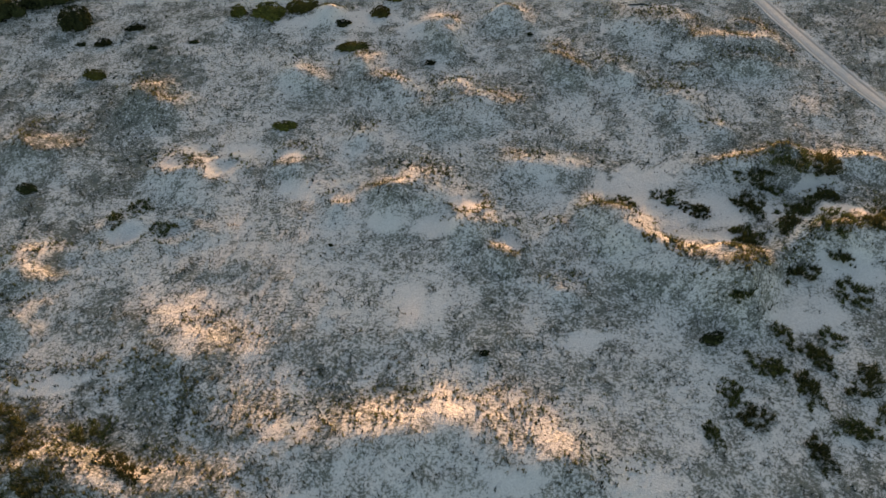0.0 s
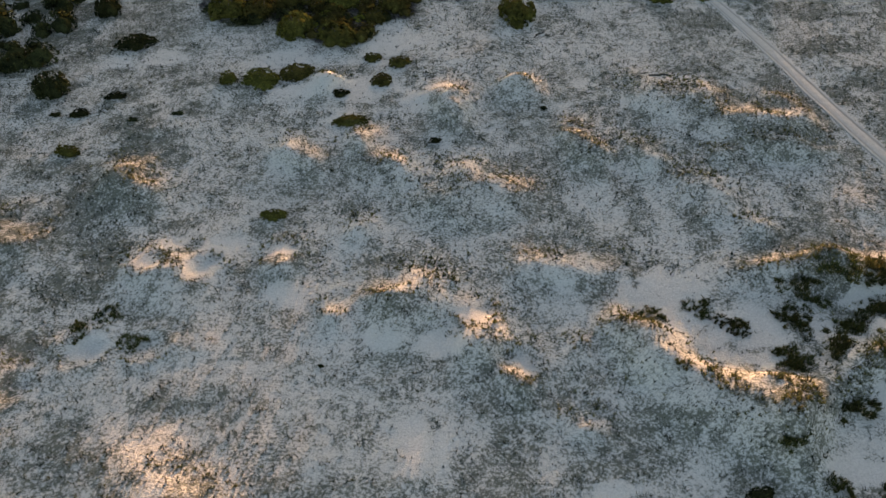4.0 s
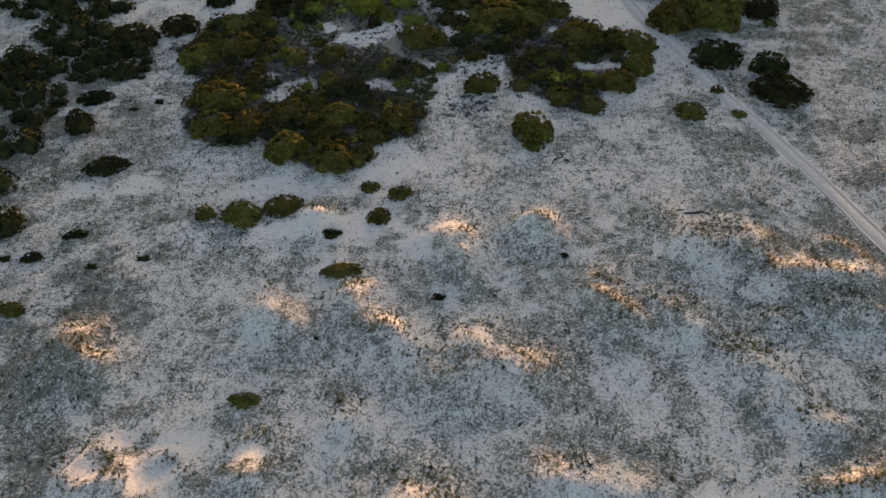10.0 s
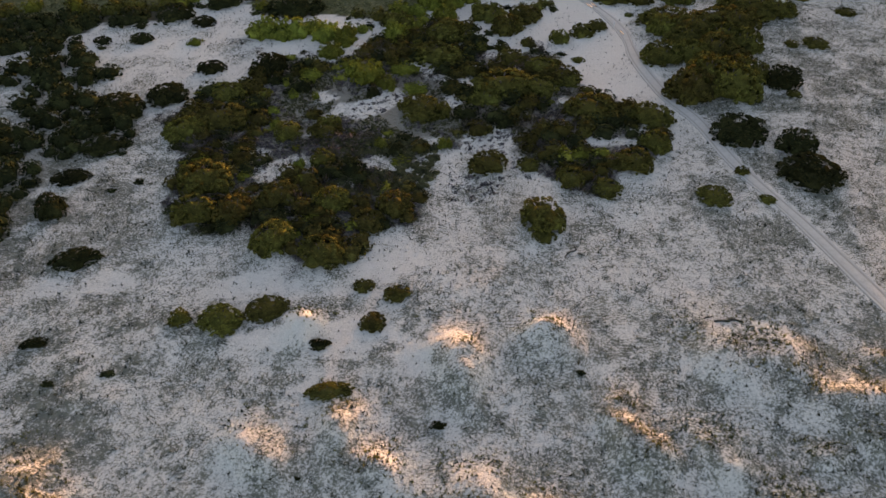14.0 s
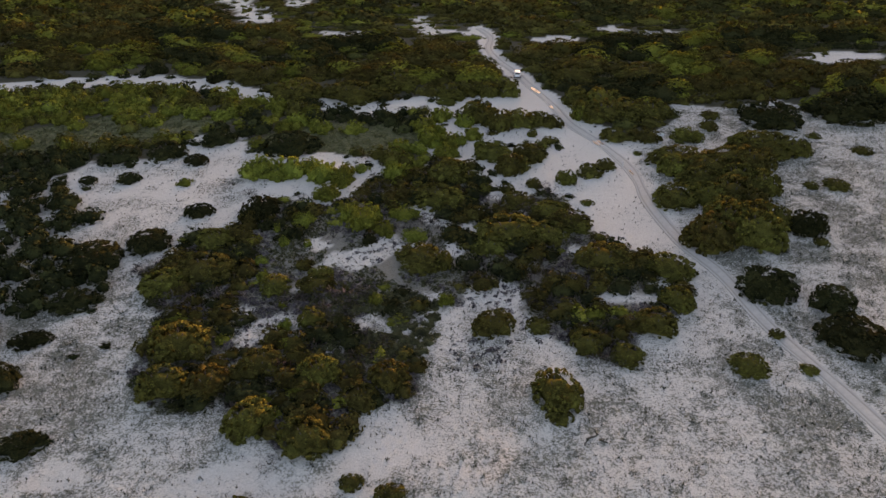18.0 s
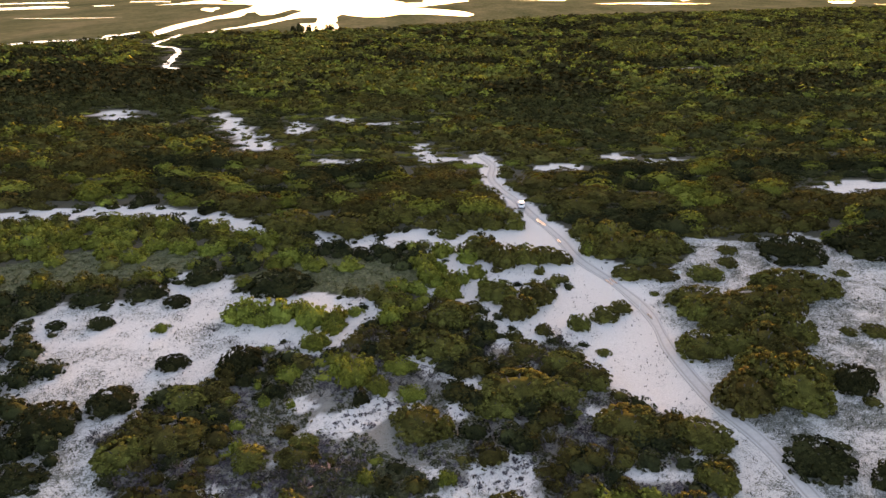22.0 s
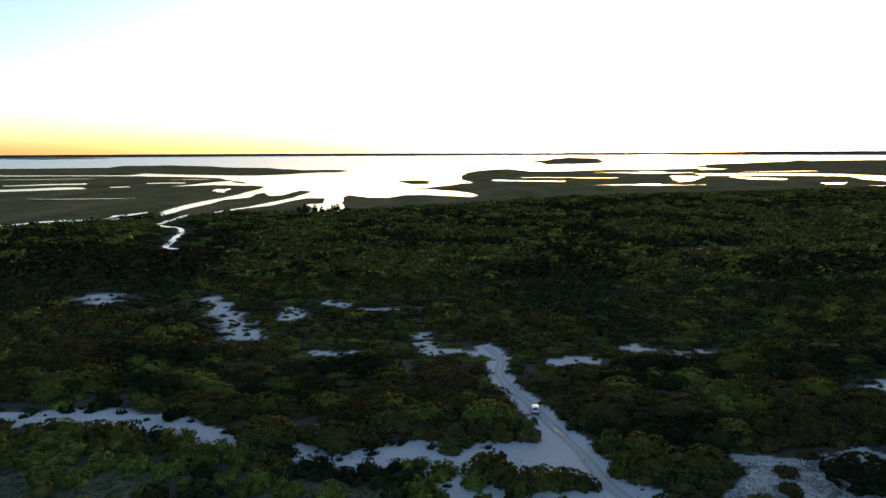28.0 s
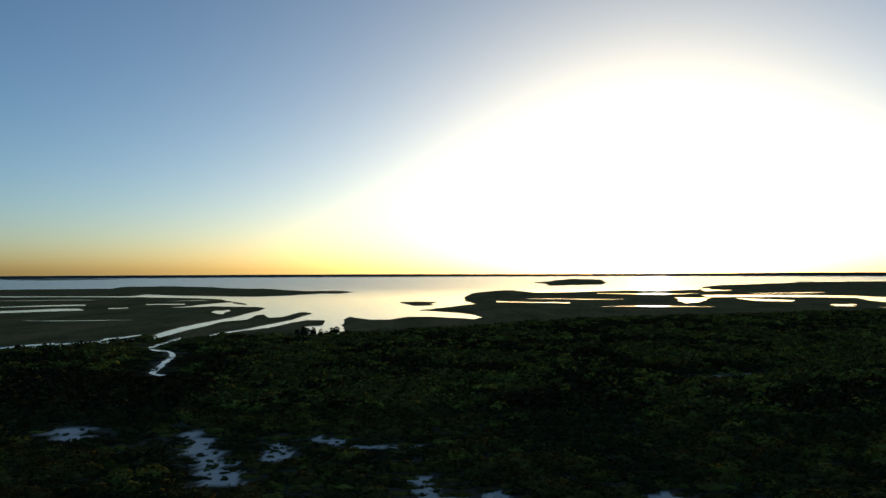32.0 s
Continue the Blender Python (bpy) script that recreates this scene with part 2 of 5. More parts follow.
HOLLOWS = HOLLOWS + [(44.7, 64.4, 4.0, 1.4), (46.1, 60.0, 4.5, 2.2), (31.1, 56.8, 2.6, 1.6), (38.7, 60.7, 3.4, 1.4), (-33.4, 69.6, 1.2, 0.9), (-27.1, 69.0, 1.6, 1.1), (-36.3, 58.2, 1.6, 1.4), (-18.6, 71.6, 1.6, 1.2), (-8.7, 116.8, 4.8, 4.2), (-20.8, 104.4, 6.0, 1.8), (21.4, 96.5, 1.2, 3.0), (-43.4, 113.7, 3.6, 2.7), (-46.9, 112.4, 3.9, 4.0), (-26.5, 72.6, 2.2, 1.2), (-31.0, 73.0, 1.6, 1.2), (7.6, 55.8, 1.8, 1.2), (3.4, 62.2, 1.6, 1.3)]


def sward(x, y):
    """How thick the beach grass stands, 0 to 1."""
    clump = step(0.40, 0.60, fnoise(x, y, 3.4, 5))
    wide = step(0.34, 0.60, fnoise(x + 40, y * 1.5, 17, 3))
    sides = np.clip(step(18, 48, -x) + 0.8 * step(24, 50, x), 0, 1)
    thick = np.clip(0.32 + 0.1 * sides + clump * (0.14 + 0.14 * wide + 0.08 * sides), 0, 1)
    for cx, cy, rx, ry in HOLLOWS:
        d = np.hypot((x - cx) / rx, (y - cy) / ry) + 1.6 * (fnoise(x, y, 3.4, 4) - 0.5) + 0.9 * (vnoise(x + 31, y * 1.4, 1.3) - 0.5)
        bare = 0.06 if cy < 80 else 0.42
        thick = thick * (bare + (1 - bare) * step(0.55, 1.25, d))
    right, left = step(30, 44, x), step(34, 44, -x)
    fade = step(128, 168, y + 16 * (vnoise(x, y, 9) - 0.5))
    thick = thick * (1 - fade * (0.56 * (1 - right) * (1 - left) + 0.05 * right + 0.3 * left))
    thick = np.maximum(thick, 0.65 * step(0.42, 0.58, fnoise(x, y, 5, 3)) * step(-8, -22, x) * step(39, 33, y))
    off = off_line(x, y, TRACK)
    thick = thick * (1 - (0.85 - 0.6 * clump) * step(15, 8, off) * step(158, 170, y) * step(240, 232, y) * step(40, 30, x))
    thick = thick * (1 - (0.65 - 0.35 * clump) * step(164, 182, y) * step(40, 34, x))
    return thick * step(1.0, 1.7, off) * (0.3 + 0.7 * step(238, 232, y))


def gap_off(x, y, gaps):
    best = np.full(np.shape(x), 1e9)
    for x0, y0, x1, y1, r in gaps:
        best = np.minimum(best, off_line(x, y, [(x0, y0), (x1, y1)]) - r)
    return best


def ground_z(x, y):
    x, y = np.asarray(x, float), np.asarray(y, float)
    near = 1 - step(100, 135, y)
    z = (0.35 + 0.45 * near) * (fnoise(x, y, 34, 2) - 0.5) + near * (0.55 * (fnoise(x, y * 1.4, 12, 3) - 0.5) + 0.22 * (fnoise(x + 7, y * 1.3, 3.4, 2) - 0.5))
    track = off_line(x, y, TRACK)
    z = z * (0.25 + 0.75 * step(3, 12, track))
    jx, jy = x, y
    x, y = x + 3.4 * (fnoise(x, y, 4.4, 3) - 0.5), y + 2.8 * (fnoise(x + 50, y, 3.6, 3) - 0.5)
    top = 0.0
    for cx, cy, rx, ry, h in CRESTS:
        u, v = (x - cx) / rx, (y - cy + 0.18 * rx * np.sin((x - cx) / rx * 1.7 + cx)) / (1.75 * ry)
        edge = np.exp(-((x - cx) / (2.2 * rx)) ** 2) > 0.02
        top = top + edge * h * 1.5 * (0.75 * np.exp(-u ** 2 - (v + 0.55) ** 2 / 1.5) - 0.35 * v * np.exp(-u ** 2 - v ** 2))
    for line in RIDGES:
        d = off_line(x, y, line)
        top = top + 1.1 * np.exp(-(d / 2.1) ** 2) * (0.55 + 1.0 * vnoise(x, y, 4))
    for cx, cy, rad, deep in BOWLS:
        d = np.hypot(x - cx, y - cy) / rad
        top = top + deep * (0.4 * np.exp(-((d - 1.5) / 0.5) ** 2) * (0.3 + 1.4 * vnoise(x, y, 2.2)) - 0.8 * np.exp(-d * d))
    x, y = jx, jy
    top = top * step(2.5, 7, track)
    z = z + top + 0.35 * np.clip(top, 0, 1) * (fnoise(x, y, 1.7, 2) - 0.5)
    bank = np.interp(x, BANK_X, BANK_Y)
    z = z - 4.0 * step(-6, 18, y - bank)
    z = np.where(y < -150, z - 4 * step(-150, -260, y), z)
    return z


def in_meadow(x, y):
    hit = np.zeros(np.shape(x), bool)
    for outline in MEADOWS:
        hit |= inside(x, y, outline)
    return hit


def wooded(x, y):
    """Where the woods and thickets stand: 0 none, 1 front, 2 middle, 3 dark group, 4 woods."""
    jx, jy = x + 3 * (vnoise(x, y, 5) - 0.5), y + 3 * (vnoise(y, x, 5) - 0.5)
    edge = np.where(x < 14, np.interp(jx, EDGE_LX, EDGE_LY), np.interp(jx, EDGE_RX, EDGE_RY))
    bank = np.interp(x, BANK_X, BANK_Y)
    kind = np.zeros(np.shape(x), int)
    kind[inside(jx, jy, FRONT) & (gap_off(jx, jy, FRONT_GAPS) > 0) & (fnoise(x, y, 7, 2) < 0.74)] = 1
    kind[inside(jx, jy, MIDDLE) & ~((jx > -8) & (jy > 186) & (jy < 236) & (vnoise(x, y, 6) < 0.82))] = 2
    kind[inside(jx, jy, LEFT) & (fnoise(x, y, 13, 2) < 0.61) & (x > -115)] = 3
    wood = (jy > edge) & (y < bank) & (gap_off(jx, jy, GAPS) + 5 * (vnoise(x, y, 4.5) - 0.6) > 0) & (off_line(x, y, CREEK) > 4.5)
    kind[wood] = 4
    kind[off_line(x, y, TRACK) < 3.4] = 0
    return kind


# ---------------------------------------------------------------- materials
def material(name):
    m = bpy.data.materials.new(name)
    m.use_nodes = True
    return m, m.node_tree.nodes, m.node_tree.links, m.node_tree.nodes["Principled BSDF"]


def ramp(nodes, links, source, stops):
    r = nodes.new("ShaderNodeValToRGB")
    while len(r.color_ramp.elements) < len(stops):
        r.color_ramp.elements.new(0.5)
    for e, (p, c) in zip(r.color_ramp.elements, stops):
        e.position, e.color = p, (*c, 1)
    links.new(source, r.inputs[0])
    return r.outputs[0]


def noise_node(nodes, links, vector, scale, detail=4.0, rough=0.6):
    n = nodes.new("ShaderNodeTexNoise")
    n.inputs["Scale"].default_value, n.inputs["Detail"].default_value, n.inputs["Roughness"].default_value = scale, detail, rough
    links.new(vector, n.inputs["Vector"])
    return n.outputs["Fac"]


def blend(nodes, links, fac, a, b, mode="MIX"):
    m = nodes.new("ShaderNodeMix")
    m.data_type, m.blend_type = "RGBA", mode
    for socket, value in ((m.inputs[0], fac), (m.inputs[6], a), (m.inputs[7], b)):
        if isinstance(value, (int, float)):
            socket.default_value = value
        elif isinstance(value, tuple):
            socket.default_value = (*value, 1)
        else:
            links.new(value, socket)
    return m.outputs[2]


def math_node(nodes, links, op, a, b=0.0, clamp=False):
    m = nodes.new("ShaderNodeMath")
    m.operation, m.use_clamp = op, clamp
    for socket, value in ((m.inputs[0], a), (m.inputs[1], b)):
        if isinstance(value, (int, float)):
            socket.default_value = value
        else:
            links.new(value, socket)
    return m.outputs[0]


def bump(nodes, links, shader, height, distance, strength=0.6):
    b = nodes.new("ShaderNodeBump")
    b.inputs["Strength"].default_value, b.inputs["Distance"].default_value = strength, distance
    links.new(height, b.inputs["Height"])
    links.new(b.outputs[0], shader.inputs["Normal"])


def attribute(nodes, name):
    a = nodes.new("ShaderNodeAttribute")
    a.attribute_name = name
    return a.outputs["Fac"]


def ground_material():
    m, n, l, s = material("dune_sand")
    pos = n.new("ShaderNodeNewGeometry").outputs["Position"]
    fine, mid, wide = noise_node(n, l, pos, 6.0, 5), noise_node(n, l, pos, 0.9, 4), noise_node(n, l, pos, 0.12, 4)
    sand = ramp(n, l, fine, [(0.3, (0.58, 0.53, 0.465)), (0.7, (0.78, 0.725, 0.645))])
    sand = blend(n, l, math_node(n, l, "MULTIPLY", wide, 0.35), sand, (0.53, 0.455, 0.36))
    grass_col = ramp(n, l, mid, [(0.35, (0.038, 0.048, 0.034)), (0.65, (0.115, 0.12, 0.08))])
    cover = attribute(n, "grass")
    grain = math_node(n, l, "ADD", math_node(n, l, "MULTIPLY", noise_node(n, l, pos, 3.6, 6, 0.8), 0.72), math_node(n, l, "MULTIPLY", noise_node(n, l, pos, 0.75, 4, 0.65), 0.28))
    speck = math_node(n, l, "ADD", grain, math_node(n, l, "MULTIPLY", cover, 0.2))
    thatch = math_node(n, l, "MULTIPLY", ramp(n, l, speck, [(0.56, (0, 0, 0)), (0.64, (1, 1, 1))]), math_node(n, l, "MULTIPLY", cover, 2.5, True))
    col = blend(n, l, math_node(n, l, "MULTIPLY", thatch, 0.85), sand, grass_col)
    litter = ramp(n, l, fine, [(0.3, (0.03, 0.028, 0.016)), (0.7, (0.09, 0.075, 0.04))])
    meadow = ramp(n, l, noise_node(n, l, pos, 1.4, 5), [(0.35, (0.08, 0.085, 0.045)), (0.65, (0.19, 0.18, 0.095))])
    col = blend(n, l, attribute(n, "litter"), col, litter)
    col = blend(n, l, attribute(n, "meadow"), col, meadow)
    l.new(col, s.inputs["Base Color"])
    s.inputs["Roughness"].default_value = 0.95
    s.inputs["Specular IOR Level"].default_value = 0.02
    bump(n, l, s, math_node(n, l, "ADD", mid, math_node(n, l, "MULTIPLY", fine, 0.5)), 0.26, 0.7)
    return m


def track_material():
    m, n, l, s = material("packed_sand")
    pos = n.new("ShaderNodeNewGeometry").outputs["Position"]
    a, b = noise_node(n, l, pos, 1.2, 5), noise_node(n, l, pos, 7.0, 4)
    col = blend(n, l, b, ramp(n, l, a, [(0.3, (0.36, 0.32, 0.27)), (0.7, (0.56, 0.51, 0.45))]), (0.55, 0.51, 0.45))
    worn = math_node(n, l, "MULTIPLY", attribute(n, "rut"), ramp(n, l, a, [(0.3, (0.3, 0.3, 0.3)), (0.6, (0.9, 0.9, 0.9))]))
    col = blend(n, l, worn, col, (0.26, 0.235, 0.20))
    l.new(col, s.inputs["Base Color"])
    s.inputs["Roughness"].default_value = 0.95
    bump(n, l, s, b, 0.08, 0.6)
    return m


def leaf_material(name, dark, light, tip, through=0.35, sheen=0.0):
    m, n, l, s = material(name)
    pos = n.new("ShaderNodeNewGeometry")
    info = n.new("ShaderNodeObjectInfo")
    patch = noise_node(n, l, pos.outputs["Position"], 0.55, 3)
    leafy = noise_node(n, l, pos.outputs["Position"], 4.5, 5, 0.75)
    island = pos.outputs["Random Per Island"]
    col = ramp(n, l, patch, [(0.32, dark), (0.68, light)])
    col = blend(n, l, math_node(n, l, "MULTIPLY", math_node(n, l, "POWER", island, 3.0), 0.75), col, tip)
    hsv = n.new("ShaderNodeHueSaturation")
    l.new(math_node(n, l, "ADD", math_node(n, l, "MULTIPLY", info.outputs["Random"], 0.04), 0.48), hsv.inputs["Hue"])
    shade = math_node(n, l, "ADD", math_node(n, l, "MULTIPLY", info.outputs["Random"], 0.6), 1.0)
    shade = math_node(n, l, "ADD", shade, math_node(n, l, "MULTIPLY", attribute(n, "plant"), 0.24))
    l.new(math_node(n, l, "MULTIPLY", shade, ramp(n, l, leafy, [(0.34, (0.42, 0.42, 0.42)), (0.66, (1.0, 1.0, 1.0))])), hsv.inputs["Value"])
    l.new(col, hsv.inputs["Color"])
    l.new(hsv.outputs[0], s.inputs["Base Color"])
    s.inputs["Roughness"].default_value = 0.72
    s.inputs["Specular IOR Level"].default_value = sheen
    bump(n, l, s, leafy, 0.12, 0.4)
    t = n.new("ShaderNodeBsdfTranslucent")
    l.new(blend(n, l, 0.15, hsv.outputs[0], tip), t.inputs["Color"])
    mix = n.new("ShaderNodeMixShader")
    mix.inputs[0].default_value = through
    l.new(s.outputs[0], mix.inputs[1])
    l.new(t.outputs[0], mix.inputs[2])
    l.new(mix.outputs[0], n["Material Output"].inputs["Surface"])
    return m


def plain_material(name, a, b, scale, rough=0.8, metal=0.0, relief=0.0):
    m, n, l, s = material(name)
    pos = n.new("ShaderNodeNewGeometry").outputs["Position"]
    f = noise_node(n, l, pos, scale, 4)
    l.new(ramp(n, l, f, [(0.3, a), (0.7, b)]), s.inputs["Base Color"])
    s.inputs["Roughness"].default_value, s.inputs["Metallic"].default_value = rough, metal
    if relief:
        bump(n, l, s, f, relief)
    return m


def marsh_material():
    m, n, l, s = material("marsh_grass")
    pos = n.new("ShaderNodeNewGeometry").outputs["Position"]
    stretch = n.new("ShaderNodeMapping")
    stretch.inputs["Scale"].default_value = (1.0, 0.35, 1.0)
    l.new(pos, stretch.inputs["Vector"])
    wide, fine = noise_node(n, l, stretch.outputs[0], 0.02, 6, 0.65), noise_node(n, l, stretch.outputs[0], 0.25, 5)
    col = ramp(n, l, wide, [(0.34, (0.06, 0.068, 0.026)), (0.5, (0.13, 0.115, 0.048)), (0.64, (0.22, 0.165, 0.08))])
    l.new(blend(n, l, 0.35, col, ramp(n, l, fine, [(0.3, (0.04, 0.04, 0.02)), (0.7, (0.24, 0.2, 0.1))])), s.inputs["Base Color"])
    s.inputs["Roughness"].default_value = 1.0
    s.inputs["Specular IOR Level"].default_value = 0.0
    bump(n, l, s, fine, 0.5, 0.5)
    return m


def water_material(name, open_bay=False):
    m, n, l, s = material(name)
    pos = n.new("ShaderNodeNewGeometry").outputs["Position"]
    s.inputs["Base Color"].default_value = (0.02, 0.03, 0.035, 1)
    s.inputs["Roughness"].default_value = 0.12
    s.inputs["IOR"].default_value = 1.33
    h = math_node(n, l, "ADD", noise_node(n, l, pos, 0.35, 4), math_node(n, l, "MULTIPLY", noise_node(n, l, pos, 0.02, 3), 2.0))
    bump(n, l, s, h, 0.12, 0.35)
    if open_bay:
        apart = n.new("ShaderNodeSeparateXYZ")
        l.new(pos, apart.inputs[0])
        windy = math_node(n, l, "DIVIDE", math_node(n, l, "SUBTRACT", apart.outputs[1], 1700.0), 900.0, True)
        l.new(math_node(n, l, "ADD", math_node(n, l, "MULTIPLY", windy, 0.1), 0.12), s.inputs["Roughness"])
    return m


SAND, PACKED, MARSH, WATER = ground_material(), track_material(), marsh_material(), water_material("still_water")
BAY = water_material("bay_water", True)
OLIVE = leaf_material("bayberry_leaves", (0.034, 0.028, 0.010), (0.118, 0.099, 0.028), (0.2, 0.188, 0.046), 0.07)
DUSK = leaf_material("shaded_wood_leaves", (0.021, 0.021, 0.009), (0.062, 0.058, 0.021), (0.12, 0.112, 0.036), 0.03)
GREEN = leaf_material("young_green_leaves", (0.055, 0.062, 0.014), (0.19, 0.195, 0.036), (0.34, 0.345, 0.066), 0.08)
PINE = leaf_material("dark_green_leaves", (0.011, 0.013, 0.007), (0.036, 0.037, 0.015), (0.075, 0.075, 0.028), 0.03)
HEATHER = leaf_material("low_heath_leaves", (0.035, 0.036, 0.02), (0.095, 0.092, 0.048), (0.17, 0.155, 0.075), 0.1, 0.0)
MEADOW = leaf_material("meadow_plants", (0.08, 0.086, 0.04), (0.155, 0.152, 0.07), (0.22, 0.19, 0.1), 0.3, 0.05)
CLUMP = leaf_material("grass_clump_blades", (0.035, 0.045, 0.018), (0.075, 0.085, 0.03), (0.20, 0.16, 0.05), 0.35, 0.05)
TWIG = leaf_material("bare_twigs", (0.07, 0.058, 0.058), (0.15, 0.125, 0.13), (0.22, 0.185, 0.18), 0.1, 0.05)
GRASS = leaf_material("beach_grass", (0.030, 0.039, 0.028), (0.07, 0.08, 0.052), (0.18, 0.16, 0.085), 0.15, 0.05)
BARK = plain_material("bark", (0.05, 0.04, 0.03), (0.13, 0.105, 0.08), 6.0, 0.95, 0, 0.05)


# ---------------------------------------------------------------- mesh tools
def mesh_of(name, verts, faces, mat, smooth=False):
    me = bpy.data.meshes.new(name)
    me.from_pydata(verts, [], faces)
    me.materials.append(mat)
    if smooth:
        me.polygons.foreach_set("use_smooth", [True] * len(me.polygons))
    return me


def mesh_fast(name, verts, tris, mat, smooth=False, normals=None):
    """A mesh of triangles from arrays; normals, one a corner point, let tufts of leaves take the round shading of their crown."""
    me = bpy.data.meshes.new(name)
    me.vertices.add(len(verts))
    me.vertices.foreach_set("co", np.asarray(verts, np.float32).ravel())
    me.loops.add(len(tris) * 3)
    me.loops.foreach_set("vertex_index", np.asarray(tris, np.int32).ravel())
    me.polygons.add(len(tris))
    me.polygons.foreach_set("loop_start", np.arange(len(tris), dtype=np.int32) * 3)
    if smooth:
        me.polygons.foreach_set("use_smooth", np.ones(len(tris), bool))
    me.materials.append(mat)
    me.update()
    if normals is not None:
        me.polygons.foreach_set("use_smooth", np.ones(len(tris), bool))
        me.attributes.new("custom_normal", "FLOAT_VECTOR", "POINT").data.foreach_set("vector", np.asarray(normals, np.float32).ravel())
    return me


def part(name, bm, mat, parent, label=""):
    me = bpy.data.meshes.new(name)
    bm.to_mesh(me)
    bm.free()
    me.materials.append(mat)
    ob = new(name, me)
    ob.parent = parent
    return tagged(ob, label)


def ico(level):
    bm = bmesh.new()
    bmesh.ops.create_icosphere(bm, subdivisions=level, radius=1.0)
    v = np.array([p.co[:] for p in bm.verts])
    f = np.array([[q.index for q in p.verts] for p in bm.faces])
    bm.free()
    return v, f


ICO = ico(1)


def crown_arrays(seed, lumps, tufts, tuft, mounds=3, bare=False, loose=0.0, calm=0.4):
    """A crown one metre in radius and one high: mounds grown together, their skin a mass of small leaf clumps over a dark inner dome. calm: how smoothly the skin is shaded."""
    r = np.random.default_rng(seed)
    verts, tris, norms, count = [], [], [], 0
    domes = [(0.0, 0.0, 1.0 if mounds == 1 else 0.92, 1.0)]
    swing = r.uniform(0, 6.28)
    for k in range(mounds - 1):
        a, size = swing + 6.283 * (k + r.uniform(-0.25, 0.25)) / (mounds - 1), r.uniform(0.38, 0.56)
        domes.append((math.cos(a) * (1.0 - size), math.sin(a) * (1.0 - size), size, r.uniform(0.55, 0.92)))
    if not bare and loose < 0.25:
        iv, it = ICO
        up = it[iv[it].mean(1)[:, 2] > -0.2]
        for mx, my, size, high in domes:
            v = iv * (size * 0.76, size * 0.76, high * 0.72) * (1 + 0.2 * (r.random((len(iv), 1)) - 0.5)) + (mx, my, 0)
            v[:, 2] = np.maximum(v[:, 2], 0.0)
            verts.append(v)
            norms.append(iv + (0, 0, 0.2))
            tris.append(up + count)
            count += len(v)
    weight = np.array([d[2] ** 2 for d in domes])
    centres = []
    while len(centres) < lumps:
        mx, my, size, high = domes[r.choice(len(domes), p=weight / weight.sum())]
        w = r.normal(size=3)
        w[2] = abs(w[2]) * 0.9
        w /= np.linalg.norm(w)
        q = w * (size, size, high) * r.uniform(0.92 - loose, 1.0 + 0.3 * loose) + (mx, my, 0)
        if any((q[0] - a) ** 2 / b ** 2 + (q[1] - c) ** 2 / b ** 2 + q[2] ** 2 / e ** 2 < 0.72 for a, c, b, e in domes) and loose < 0.15 and not bare:
            continue
        centres.append((q, w))
    size = 1.15 / math.sqrt(lumps)
    per = max(2, tufts // lumps)
    for q, w in centres:
        d = r.normal(size=(per, 3)) + w * 1.0 + (0, 0, 0.2)
        d /= np.linalg.norm(d, axis=1)[:, None]
        base = q + d * size * r.uniform(0.7, 1.25) * r.uniform(0.25 if bare else 0.72, 1.0, (per, 1)) - w * size * 0.55
        base[:, 2] = np.maximum(base[:, 2], 0.02)
        length = tuft * r.uniform(0.55, 1.45, (per, 1))
        if bare:
            face = np.cross(d + (0, 0, 0.3), r.normal(size=(per, 3)))
            along = d + r.normal(size=(per, 3)) * 0.5 + (0, 0, 0.3)
        else:
            face = d * (0.7 + 0.3 * calm) + r.normal(size=(per, 3)) * (0.5 - 0.25 * calm) + (0, 0, 0.2)
            along = r.normal(size=(per, 3)) + d * 0.5 + (0, 0, 0.3)
        face /= np.linalg.norm(face, axis=1)[:, None]
        side = np.cross(along, face)
        side /= np.linalg.norm(side, axis=1)[:, None]
        along = np.cross(face, side)
        width = length * (0.06 if bare else 0.5)
        foot = base if bare else base - along * length * 0.5
        quad = np.stack([foot - side * width * 0.45, foot + side * width * 0.35, foot + along * length * 0.75 + side * width, foot + along * length - side * width * 0.6], 1)
        verts.append(quad.reshape(-1, 3))
        norms.append(np.repeat(d * (0.7 - 0.25 * calm) + w * (0.4 + 0.5 * calm) + face * (0.25 - 0.15 * calm), 4, 0))
        k = count + 4 * np.arange(per)[:, None]
        tris.append(np.concatenate([k + (0, 1, 2), k + (0, 2, 3)]))
        count += 4 * per
    norms = np.concatenate(norms)
    return np.concatenate(verts), np.concatenate(tris), norms / np.linalg.norm(norms, axis=1)[:, None]


def stem_bm(seed, thick):
    """One tapered stem that leans outwards from its foot."""
    r = random.Random(seed)
    bm = bmesh.new()
    lean, rings = r.uniform(0.2, 0.45), []
    for q in range(4):
        h, rad = q / 3 * 0.72, thick * (1 - 0.65 * q / 3)
        ox, oy = lean * h + r.uniform(-0.02, 0.02), r.uniform(-0.02, 0.02)
        rings.append([bm.verts.new((ox + math.cos(6.283 * j / 5) * rad, oy + math.sin(6.283 * j / 5) * rad, h - 0.1 * (q == 0))) for j in range(5)])
    for lo, hi in zip(rings, rings[1:]):
        for j in range(5):
            bm.faces.new((lo[j], lo[(j + 1) % 5], hi[(j + 1) % 5], hi[j]))
    bm.faces.new(rings[-1])
    return bm


